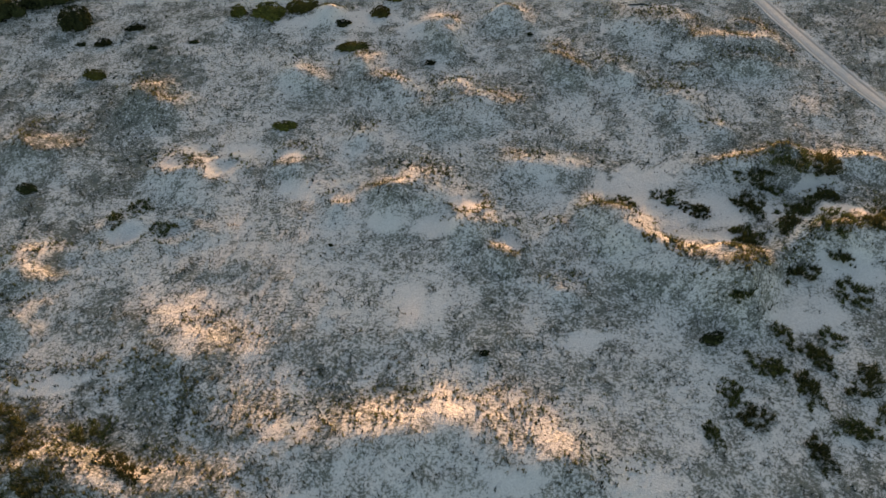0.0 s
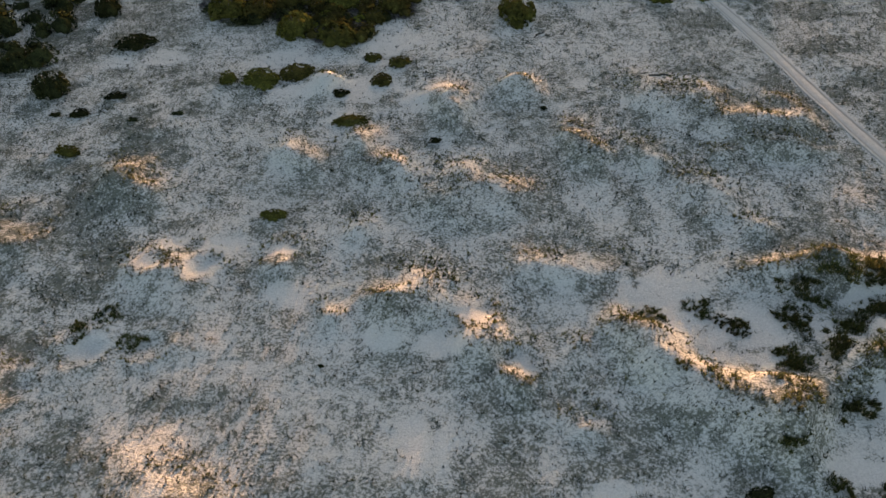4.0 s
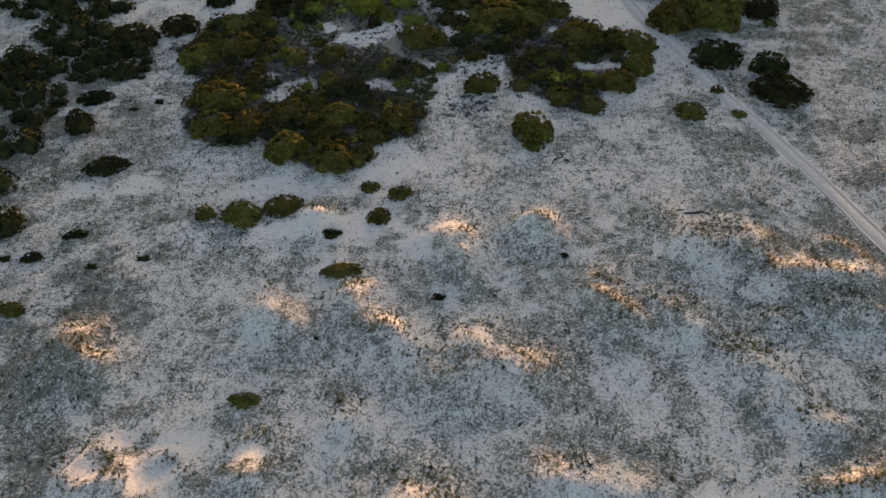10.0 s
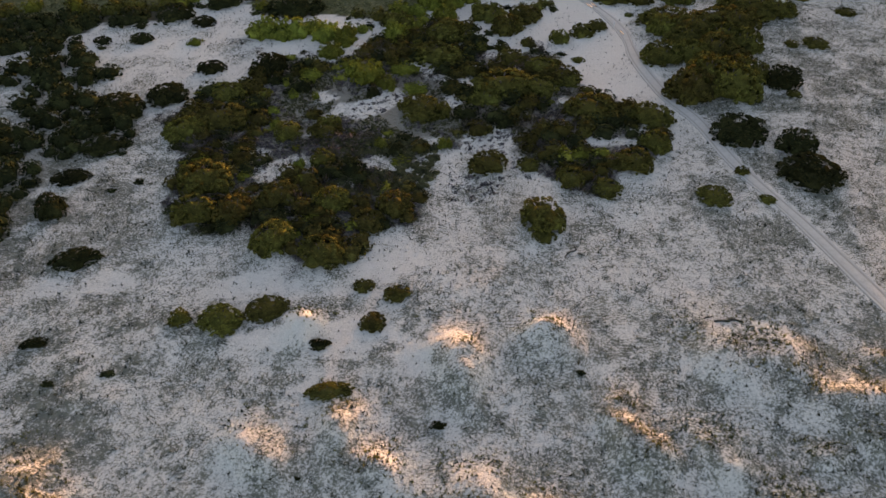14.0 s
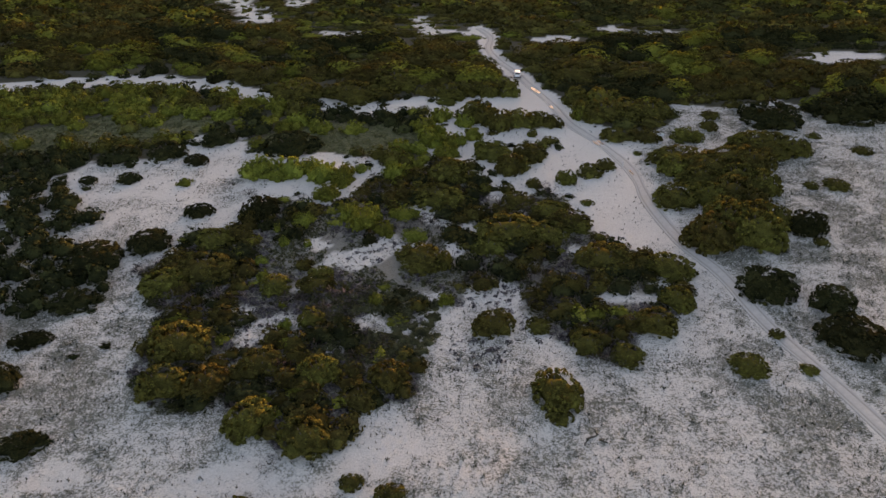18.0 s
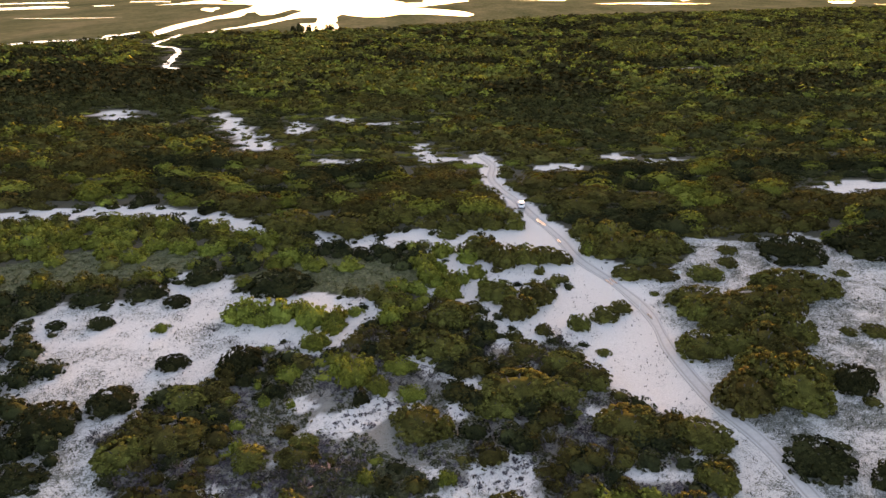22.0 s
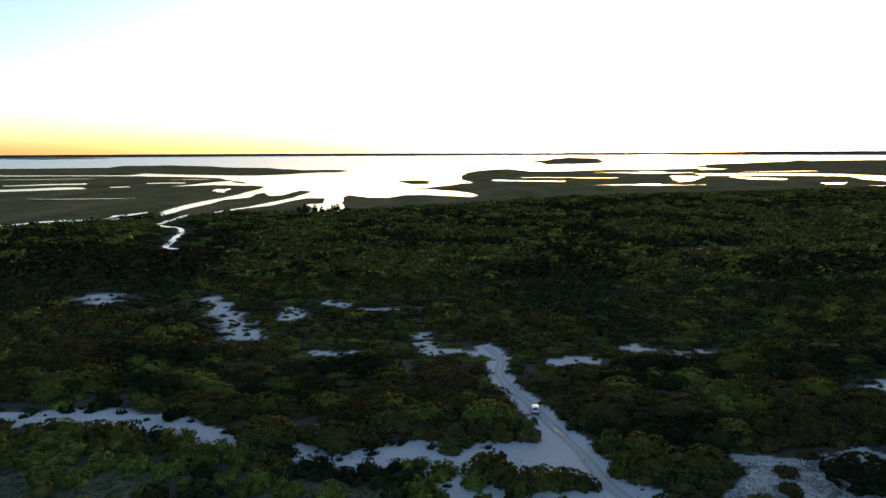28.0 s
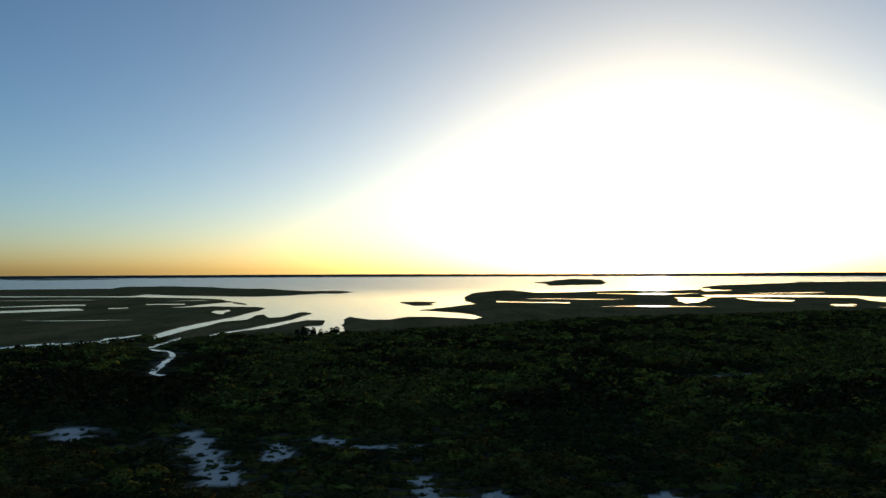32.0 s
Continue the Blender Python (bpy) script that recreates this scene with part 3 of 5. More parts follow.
def scatter(name, places, protos, mat, label, category, wide=1.0):
    """Many plants joined into one object, each drawn out along x by wide. places: x, y, z, radius, height, turn."""
    pick = np.random.default_rng(len(places)).integers(0, len(protos), len(places))
    verts, tris, norms, own, count = [], [], [], [], 0
    for k, (pv, pt, pn) in enumerate(protos):
        sel = places[pick == k]
        if not len(sel):
            continue
        c, s = np.cos(sel[:, 5])[:, None], np.sin(sel[:, 5])[:, None]
        x = (pv[:, 0] * c - pv[:, 1] * s) * sel[:, 3:4] * wide + sel[:, 0:1]
        y = (pv[:, 0] * s + pv[:, 1] * c) * sel[:, 3:4] / wide + sel[:, 1:2]
        z = pv[:, 2] * sel[:, 4:5] + sel[:, 2:3]
        verts.append(np.stack([x, y, z], 2).reshape(-1, 3))
        own.append(np.repeat(np.sin(sel[:, 0] * 12.9 + sel[:, 1] * 78.2), len(pv)))
        nx, ny = pn[:, 0] / sel[:, 3:4], pn[:, 1] / sel[:, 3:4]
        q = np.stack([(nx * c - ny * s) / wide, (nx * s + ny * c) * wide, pn[:, 2] / sel[:, 4:5]], 2).reshape(-1, 3)
        norms.append(q / np.linalg.norm(q, axis=1)[:, None])
        tris.append((pt[None] + (np.arange(len(sel)) * len(pv))[:, None, None] + count).reshape(-1, 3))
        count += len(sel) * len(pv)
    ob = new(name, mesh_fast(name, np.concatenate(verts), np.concatenate(tris), mat, True, np.concatenate(norms)))
    ob.data.attributes.new("plant", "FLOAT", "POINT").data.foreach_set("value", np.concatenate(own).astype(np.float32))
    return tagged(ob, label, category, kind="stuff")


# ---------------------------------------------------------------- ground, track, water, marsh
def spaced(lo, hi, fine, grow, far_lo, far_hi):
    mid = list(np.arange(lo, hi, fine))
    up, d = [mid[-1]], fine
    while up[-1] < far_hi:
        d *= grow
        up.append(up[-1] + d)
    down, d = [mid[0]], fine
    while down[-1] > far_lo:
        d *= grow * 1.02
        down.append(down[-1] - d)
    return np.array(down[:0:-1] + mid + up[1:])


def build_ground():
    xs = spaced(-66, 70, 0.8, 1.05, -4800, 4800)
    ys = spaced(10, 116, 0.75, 1.05, -3000, 117)
    ys = np.concatenate([ys[ys < 116], np.arange(116, 262, 1.15), spaced(263, 266, 1.3, 1.035, 263.0, 1300), [1500, 2200, 4700]])
    gx, gy = np.meshgrid(xs, ys)
    x, y = gx.ravel(), gy.ravel()
    z = ground_z(x, y)
    nx, ny = len(xs), len(ys)
    i = (np.arange(ny - 1)[:, None] * nx + np.arange(nx - 1)[None]).ravel()
    tris = np.concatenate([np.stack([i, i + 1, i + nx + 1], 1), np.stack([i, i + nx + 1, i + nx], 1)])
    me = mesh_fast("ground", np.stack([x, y, z], 1), tris, SAND, True)
    kind = wooded(x, y)
    mead = in_meadow(x + 4 * (vnoise(x, y, 6) - 0.5), y).astype(float)
    litter = np.where(kind == 1, 0.68, np.where(kind == 3, 0.4, np.where(kind > 1, 0.95, 0.0)))
    litter = np.where((y > 400) & (off_line(x, y, CREEK) < 30), 0.95, litter)
    grass = sward(x, y)
    for name, values in (("grass", grass), ("litter", litter), ("meadow", mead)):
        me.attributes.new(name, "FLOAT", "POINT").data.foreach_set("value", values.astype(np.float32))
    return tagged(new("ground", me), "pale dune sand with sparse beach grass and leaf litter", "ground", kind="structure")


def smooth_line(points, step_m):
    out = []
    p = [Vector((*q, 0)) for q in points]
    for k in range(len(p) - 1):
        a, b, c, d = p[max(k - 1, 0)], p[k], p[k + 1], p[min(k + 2, len(p) - 1)]
        n = max(2, int((c - b).length / step_m))
        for j in range(n):
            t = j / n
            out.append(0.5 * ((2 * b) + (c - a) * t + (2 * a - 5 * b + 4 * c - d) * t * t + (3 * b - a - 3 * c + d) * t ** 3))
    return out + [p[-1]]


def ribbon(name, line, offsets, heights, mat, lift, ragged=0.0):
    pts = smooth_line(line, 1.5)
    verts, faces, n = [], [], len(offsets)
    for k, p in enumerate(pts):
        way = (pts[min(k + 1, len(pts) - 1)] - pts[max(k - 1, 0)]).normalized()
        side = Vector((way.y, -way.x, 0))
        wob = 1 + ragged * (float(vnoise(p.x, p.y, 6)) - 0.5)
        for o, h in zip(offsets, heights):
            q = p + side * o * wob
            verts.append((q.x, q.y, float(ground_z(q.x, q.y)) + lift + h))
    for k in range(len(pts) - 1):
        for j in range(n - 1):
            a = k * n + j
            faces.append((a, a + n, a + n + 1, a + 1))
    me = mesh_of(name, verts, faces, mat, True)
    me.attributes.new("rut", "FLOAT", "POINT").data.foreach_set("value", np.tile([1.0 if h < -0.02 and abs(o) < 1.5 else 0.0 for o, h in zip(offsets, heights)], len(pts)).astype(np.float32))
    return new(name, me)


def water_z(x, y):
    """The bay, with the far water drawn in to within five kilometres."""
    return -1.2 + 23.0 * step(2600, 4800, np.hypot(x, y - 100))


def build_water():
    rings = np.concatenate([np.linspace(300, 2500, 12), np.linspace(2600, 4830, 24)])
    turn = np.radians(np.linspace(-75, 75, 61))
    x = np.outer(rings, np.sin(turn)).ravel()
    y = (np.outer(rings, np.cos(turn)) + 100).ravel()
    n = len(turn)
    faces = [(r * n + k, r * n + k + 1, (r + 1) * n + k + 1, (r + 1) * n + k) for r in range(len(rings) - 1) for k in range(n - 1)]
    faces = [f[::-1] for f in faces]
    tagged(new("water", mesh_of("water", list(zip(x, y, water_z(x, y))), faces, BAY, True)), "calm bay water shining under the low sun", "water", kind="structure")


def ragged_outline(points, seed, rough=0.16, rounds=3):
    r = random.Random(seed)
    pts = [Vector(p) for p in points]
    for k in range(rounds):
        out = []
        for a, b in zip(pts, pts[1:] + pts[:1]):
            d = b - a
            out += [a, (a + b) / 2 + Vector((-d.y, d.x)) * r.uniform(-rough, rough) * (0.5 if abs(d.y) > 3 * abs(d.x) else 1.0)]
        pts = out
    return pts


def marsh(points, seed, rough=0.14):
    lift = 0.4 + 0.01 * seed
    pts = ragged_outline(points, seed, rough)
    bm = bmesh.new()
    top = [bm.verts.new((p.x, p.y, float(water_z(p.x, p.y)) + lift)) for p in pts]
    low = [bm.verts.new((p.x, p.y, float(water_z(p.x, p.y)) - 0.8)) for p in pts]
    face = bm.faces.new(top)
    for k in range(len(pts)):
        j = (k + 1) % len(pts)
        bm.faces.new((low[k], low[j], top[j], top[k]))
    bmesh.ops.recalc_face_normals(bm, faces=bm.faces)
    bmesh.ops.triangulate(bm, faces=[face])
    me = bpy.data.meshes.new("marsh_island")
    bm.to_mesh(me)
    bm.free()
    me.materials.append(MARSH)
    tagged(new("marsh_island", me), "flat brown-green salt marsh island in the bay", "marsh", "salt marsh", "structure")


build_ground()
build_water()
tagged(ribbon("sand_track", TRACK, (-1.3, -1.12, -0.96, -0.76, -0.48, 0, 0.48, 0.76, 0.96, 1.12, 1.3), (-0.06, 0.04, 0.02, -0.03, 0.02, 0.04, 0.02, -0.03, 0.02, 0.04, -0.06), PACKED, 0.06, 0.5),
       "pale sand track with two wheel ruts", "track", kind="structure")
tagged(ribbon("creek", CREEK, (-2.2, -1.1, 0, 1.1, 2.2), (0, 0, 0, 0, 0), WATER, 0.08, 1.2), "narrow tidal creek shining between dark trees", "creek", kind="structure")

marsh([(-1800, 640), (-700, 640), (-392, 668), (-378, 717), (-350, 735), (-300, 780), (-311, 834), (-318, 894), (-319, 1049), (-324, 1166), (-337, 1305), (-369, 1365), (-466, 1543), (-534, 1675), (-616, 1746), (-779, 1816), (-928, 1837), (-1135, 1831), (-2200, 1850)], 1, 0.06)
marsh([(-2600, 2450), (-2097, 2432), (-1594, 2534), (-1395, 2601), (-1267, 2667), (-1331, 2865), (-1175, 2942), (-970, 2838), (-866, 2690), (-677, 2599), (-599, 2445), (-494, 2305), (-417, 2360), (-336, 2203), (-349, 2074), (-404, 2078), (-461, 1903), (-518, 1855), (-774, 1968), (-866, 2043), (-847, 1902), (-1188, 1913), (-2200, 1930)], 3, 0.05)
marsh([(-285, 765), (-293, 848), (-299, 989), (-281, 1026), (-295, 1110), (-290, 1136), (-263, 1059), (-249, 1071), (-250, 1193), (-229, 1163), (-225, 1036), (-233, 954), (-239, 885), (-252, 833), (-250, 765)], 4, 0.04)
marsh([(-246, 765), (-242, 819), (-216, 893), (-210, 972), (-202, 1013), (-180, 1013), (-167, 934), (-185, 917), (-164, 861), (-150, 765)], 6, 0.05)
marsh([(-124, 839), (-145, 934), (-158, 1023), (-159, 1081), (-124, 1022), (-99, 1022), (-82, 1079), (-51, 1078), (6, 1031), (17, 1077), (2, 1142), (-50, 1218), (-77, 1243), (-26, 1351), (14, 1446), (-10, 1573), (-11, 1725), (5, 2045), (129, 2371), (177, 2095), (290, 2135), (462, 2288), (700, 2350), (941, 2900), (1429, 3300), (1799, 3291), (2475, 3159), (2600, 1180), (600, 1080), (139, 900), (-50, 780), (-118, 770)], 7, 0.06)
marsh([(-135, 1526), (-104, 1551), (-63, 1522), (-73, 1450), (-63, 1404), (-97, 1384), (-115, 1451)], 8, 0.06)
marsh([(290, 3382), (524, 4003), (664, 3782), (538, 3082), (291, 2904)], 12)
marsh([(-2600, 3900), (-2100, 4050), (-1900, 4000), (-2100, 3700)], 13)


def pond(points, seed):
    pts = ragged_outline(points, seed, 0.08, 2)
    bm = bmesh.new()
    face = bm.faces.new([bm.verts.new((p.x, p.y, float(water_z(p.x, p.y)) + 0.54)) for p in pts])
    if face.normal.z < 0:
        face.normal_flip()
    bmesh.ops.recalc_face_normals(bm, faces=bm.faces)
    bm.normal_update()
    if face.normal.z < 0:
        bmesh.ops.reverse_faces(bm, faces=[face])
    bmesh.ops.triangulate(bm, faces=bm.faces[:])
    me = bpy.data.meshes.new("marsh_pond")
    bm.to_mesh(me)
    bm.free()
    me.materials.append(WATER)
    tagged(new("marsh_pond", me), "narrow bright pool in the salt marsh", "pool", "marsh pools", "structure")


for k, points in enumerate(([(-2035, 2363), (-1461, 2331), (-1348, 2323), (-1186, 2194), (-1074, 2174), (-1140, 2113), (-1275, 2202), (-1401, 2240), (-1954, 2272)], [(-816, 1352), (-776, 1413), (-713, 1444), (-689, 1399), (-751, 1370), (-800, 1332)],
                            [(-1600, 1216), (-738, 1224), (-703, 1256), (-685, 1290), (-636, 1289), (-608, 1244), (-636, 1221), (-702, 1169), (-1600, 1169)], [(-602, 1306), (-576, 1323), (-567, 1304), (-589, 1282)],
                            [(-383, 1182), (-394, 1229), (-379, 1229), (-383, 1254), (-364, 1197), (-350, 1138), (-366, 1152)], [(-507, 1321), (-488, 1373), (-487, 1457), (-465, 1529), (-353, 1344), (-445, 1368)], [(-603, 1455), (-533, 1464), (-522, 1435), (-591, 1427)])):
    pond(points, 20 + k)
for k, points in enumerate(([(-377, 687), (-372, 709), (-355, 728), (-349, 718), (-364, 704), (-369, 683), (-420, 650), (-470, 655)], [(-327, 747), (-333, 769), (-318, 809), (-314, 803), (-317, 769), (-325, 747)],
                            [(1129, 3576 - 420), (1600, 3300), (2239, 3400), (2454, 3300), (2159, 2950), (1872, 2990), (1555, 3020)], [(1205, 2716), (1581, 2903), (2100, 2900), (1900, 2500), (1388, 2561), (1149, 2554)], [(1103, 2216), (1221, 2263), (1900, 2263), (1900, 2060), (1131, 2102), (1076, 2134)])):
    pond(points, 30 + k)
for k, points in enumerate(([(552, 1878), (690, 1887), (880, 1811), (906, 1702), (1124, 1622), (1700, 1650), (1700, 1400), (978, 1422), (769, 1457), (774, 1560), (820, 1692), (665, 1755), (530, 1766)], [(568, 1694), (640, 1568), (613, 1517), (560, 1546)],
                            [(622, 1398), (673, 1406), (635, 1335), (601, 1337)], [(53, 1551), (188, 1492), (183, 1456), (51, 1512)], [(731, 2457), (1150, 2819), (1062, 2566), (669, 2206)], [(453, 1737), (521, 1698), (436, 1502), (389, 1433), (408, 1556)])):
    pond(points, 40 + k)


def streak(x0, x1, y, depth, seed):
    """A thin winding pool that lies across the marsh."""
    r = random.Random(seed)
    near, far = [], []
    for k in range(9):
        q = k / 8
        x, mid, half = x0 + (x1 - x0) * q, y + depth * 1.2 * math.sin(q * 4 + seed), depth * (0.12 + 0.5 * math.sin(math.pi * q)) * r.uniform(0.6, 1.2)
        near.append((x, mid - half))
        far.append((x, mid + half))
    pond(near + far[::-1], seed)


for k, (x0, x1, y, depth) in enumerate(((-560, -425, 1010, 6), (-1000, -800, 1640, 17), (-620, -530, 1600, 13), (220, 400, 1335, 9), (120, 320, 1655, 15),
                                        (330, 580, 1990, 24), (650, 900, 1300, 11), (720, 1000, 2040, 26), (500, 740, 1135, 7))):
    streak(x0, x1, y, depth, 60 + k)


def far_shore():
    turn = np.radians(np.linspace(-72, 72, 240))
    deg = np.degrees(turn)
    top = 36 + 2.5 * fnoise(deg * 10, deg * 0, 8, 4) + 5.0 * step(14, 26, deg) - 1.5 * step(-5, 4, deg) * (1 - step(14, 26, deg))
    bm = bmesh.new()
    rows = []
    for r, hh in ((4795, None), (4800, 1.0), (4825, 1.0), (4830, None)):
        rows.append([bm.verts.new((math.sin(a) * r, 100 + math.cos(a) * r, 18.0 if hh is None else t)) for a, t in zip(turn, top)])
    for lo, hi in zip(rows, rows[1:]):
        for k in range(len(turn) - 1):
            bm.faces.new((lo[k + 1], lo[k], hi[k], hi[k + 1]))
    me = bpy.data.meshes.new("backdrop")
    bm.to_mesh(me)
    bm.free()
    me.materials.append(plain_material("far_woods", (0.05, 0.05, 0.05), (0.10, 0.09, 0.09), 0.01, 0.95))
    tagged(new("backdrop", me), "long low wooded shore on the horizon", "shore", kind="structure")


far_shore()

# ---------------------------------------------------------------- shrubs that stand apart
PROTO = {}
for kind, mat, bare in (("olive", OLIVE, False), ("green", GREEN, False), ("dark", PINE, False), ("dry", TWIG, True)):
    for size, (lumps, tufts, tuft, mounds) in (("l", (130, 3300, 0.068, 5)), ("m", (70, 1750, 0.092, 4)), ("s", (26, 480, 0.155, 2))):
        for v in range(3):
            arrays = crown_arrays(100 * v + 7 * lumps + len(kind), lumps, tufts, tuft, mounds, bare=bare, loose=0.22 if kind == "green" else 0.0)
            PROTO[kind, size, v] = mesh_fast("crown", arrays[0], arrays[1], mat, True, arrays[2])
STEMS = []
for v in range(3):
    bm = stem_bm(v, 0.05)
    me = bpy.data.meshes.new("stem")
    bm.to_mesh(me)
    bm.free()
    me.materials.append(BARK)
    STEMS.append(me)
LABELS = {"olive": "rounded olive-green bayberry shrub on pale sand", "green": "bright yellow-green young shrub in the thicket",
          "dark": "dark green dense shrub on pale sand", "dry": "leafless grey-brown twiggy shrub"}
pick = random.Random(3)
standing = []


def shrub(x, y, r, h, kind="olive", depth=1.0):
    size = "l" if r > 2.3 and y < 190 or r > 5 else "m" if r > 1.15 else "s"
    root = new("shrub")
    root.empty_display_size = 0.3
    tagged(root, LABELS[kind], "shrub", "dune shrubs")
    z = float(ground_z(x, y)) - 0.06
    turn = pick.uniform(0, 360) if depth > 0.9 else pick.choice((0, 180)) + pick.uniform(-15, 20)
    root.matrix_world = pose(x, y, z, 0, 0, turn) @ Matrix.Diagonal((r, r * depth * pick.uniform(0.84, 1.0), h * 1.05, 1))
    crown = new("crown", PROTO[kind, size, pick.randrange(3)])
    crown.parent = root
    for k in range(4 if r > 1.2 else 3):
        stem = new("stem", STEMS[pick.randrange(3)])
        stem.parent = root
        stem.rotation_euler.z = 6.283 * k / 4 + pick.uniform(-0.4, 0.4)
    standing.append((x, y, r))


def clump_mesh(seed, tufts):
    """A loose patch of many small tufts."""
    r = np.random.default_rng(seed)
    verts, tris, count = [], [], 0
    stretch = r.uniform(0.5, 1.0)
    for k in range(tufts):
        a, q = r.uniform(0, 6.28), math.sqrt(r.random()) * r.uniform(0.6, 1.1)
        blades = int(r.integers(14, 30))
        b = r.uniform(0, 6.28, blades)
        foot = np.array((math.cos(a) * q, math.sin(a) * q * stretch)) + r.normal(size=(blades, 2)) * 0.045
        tip = foot + np.stack([np.cos(b), np.sin(b)], 1) * r.uniform(0.06, 0.2, (blades, 1))
        side = np.stack([-np.sin(b), np.cos(b)], 1) * 0.024
        top = r.uniform(0.35, 1.0, blades) * (1.1 - 0.5 * q)
        verts.append(np.concatenate([np.c_[foot - side, np.zeros(blades)], np.c_[foot + side, np.zeros(blades)], np.c_[tip, top]]))
        j = count + np.arange(blades)
        tris.append(np.stack([j + blades, j, j + 2 * blades], 1))
        count += 3 * blades
    return mesh_fast("blades", np.concatenate(verts), np.concatenate(tris), CLUMP)


CLUMPS = [clump_mesh(k, 42) for k in range(5)]


def grass_clump(x, y, r, h):
    root = new("grass_clump", CLUMPS[pick.randrange(5)])
    root.matrix_world = pose(x, y, float(ground_z(x, y)) - 0.04, 0, 0, pick.uniform(0, 360)) @ Matrix.Diagonal((r * 1.25, r * 1.1, h * 0.7, 1))
    tagged(root, "shaggy dark green clump of beach grass on sand", "grass clump", "grass clumps")


# on the open dunes
for x, y, r, h in [(-20.7, 77.9, 1.8, 1.1), (-1.4, 92.6, 0.9, 0.9), (-13.0, 96.5, 2.6, 0.9), (-15.1, 103.1, 1.4, 0.9), (-49.5, 89.7, 1.8, 1.2), (-51.0, 98.6, 1.4, 1.2), (-37.3, 98.5, 1.0, 0.5), (-43.1, 97.0, 0.9, 0.6), (-54.4, 98.5, 1.0, 0.5),
                   (-47.3, 102.9, 1.6, 0.8), (-14.6, 86.1, 0.4, 0.3), (13.8, 99.5, 0.6, 0.6), (4.0, 40.9, 0.6, 0.9), (26.6, 42.4, 1.3, 1.5), (-12.4, 55.8, 0.4, 0.4), (-49.9, 65.5, 1.4, 1.2)]:
    shrub(x, y, r * 1.05, h * 0.85, "olive" if r > 1.7 else "dark", 0.62)
for x, y, r, h in [(34.0, 55.5, 2.4, 1.0), (30.0, 60.6, 1.3, 0.7), (41.9, 60.2, 2.0, 0.9), (45.3, 62.6, 1.6, 0.9), (40.0, 37.2, 2.2, 0.9), (31.0, 39.3, 1.9, 0.9), (34.2, 36.5, 2.0, 1.0), (28.3, 33.7, 1.6, 0.8), (33.4, 43.2, 1.9, 0.9), (27.0, 36.4, 1.5, 0.8),
                   (36.6, 40.0, 2.0, 0.9), (38.5, 42.4, 1.6, 0.8), (30.2, 46.5, 1.5, 0.7), (24.0, 32.0, 1.4, 0.7), (37.0, 32.5, 2.0, 0.9), (33.0, 30.0, 1.8, 0.8), (41.5, 33.5, 2.1, 1.0)]:
    grass_clump(x, y, r, h)
for x, y, r, h in [(27.2, 63.9, 1.0, 0.6), (30.2, 61.1, 0.9, 0.8), (34.6, 55.9, 1.6, 1.0), (33.5, 57.6, 1.0, 0.9), (42.8, 61.1, 1.9, 1.0), (45.9, 63.2, 1.3, 1.0), (36.2, 62.1, 2.0, 0.9), (38.8, 57.1, 1.2, 0.8), (42.9, 52.9, 1.4, 0.9), (38.1, 51.4, 2.6, 0.8), (42.9, 48.3, 2.2, 0.9), (46.2, 67.4, 1.8, 1.0), (39.3, 64.5, 1.8, 0.7)]:
    grass_clump(x, y, r, h)
for x, y, r, h in [(27.2, 62.6, 1.2, 0.6), (28.6, 61.6, 1.0, 0.6), (25.6, 63.8, 1.1, 0.6), (39.2, 57.0, 2.6, 0.9), (43.6, 56.4, 2.4, 0.9), (47.5, 56.6, 2.2, 0.9), (50.0, 58.8, 2.0, 0.9), (36.5, 60.4, 1.5, 0.7), (37.5, 66.4, 2.4, 0.9), (42.2, 67.6, 2.8, 1.0),
                   (47.0, 67.2, 2.4, 1.0), (-31.6, 31.5, 2.4, 0.7), (-27.5, 28.4, 2.4, 0.7), (-36.5, 30.4, 2.6, 0.8), (-40.2, 33.5, 2.2, 0.8), (-33.8, 26.5, 2.4, 0.8), (-35.4, 62.4, 1.6, 0.6), (-37.6, 60.2, 1.4, 0.6), (-32.0, 59.0, 1.6, 0.6), (21.2, 61.6, 1.8, 0.7)]:
    grass_clump(x, y, r, h)
# at the foot of the thicket
for x, y, r, h in [(12.1, 127.4, 4.0, 3.3), (12.0, 123.6, 1.8, 0.8), (4.9, 141.5, 3.7, 2.0), (37.2, 133.4, 2.8, 1.5), (43.1, 140.0, 1.2, 1.2), (44.6, 132.9, 1.4, 0.7), (-11.1, 113.4, 1.5, 0.8), (-6.9, 111.9, 1.9, 1.0), (-9.4, 107.0, 1.8, 1.0),
                   (-22.1, 108.9, 3.0, 1.3), (-27.1, 106.8, 2.9, 1.7), (-32.0, 106.9, 1.4, 1.6), (-48.9, 117.8, 3.4, 1.9), (-47.0, 136.1, 1.1, 0.6), (-50.2, 133.6, 0.9, 0.6), (-52.5, 144.1, 1.0, 0.5), (-57.4, 136.7, 3.1, 1.8), (-55.8, 145.9, 4.2, 2.6)]:
    shrub(x, y, r, h * (0.75 if x < -40 else 1.0), "dark" if x < -40 else "olive", 0.8 if x < -40 else 1.0)
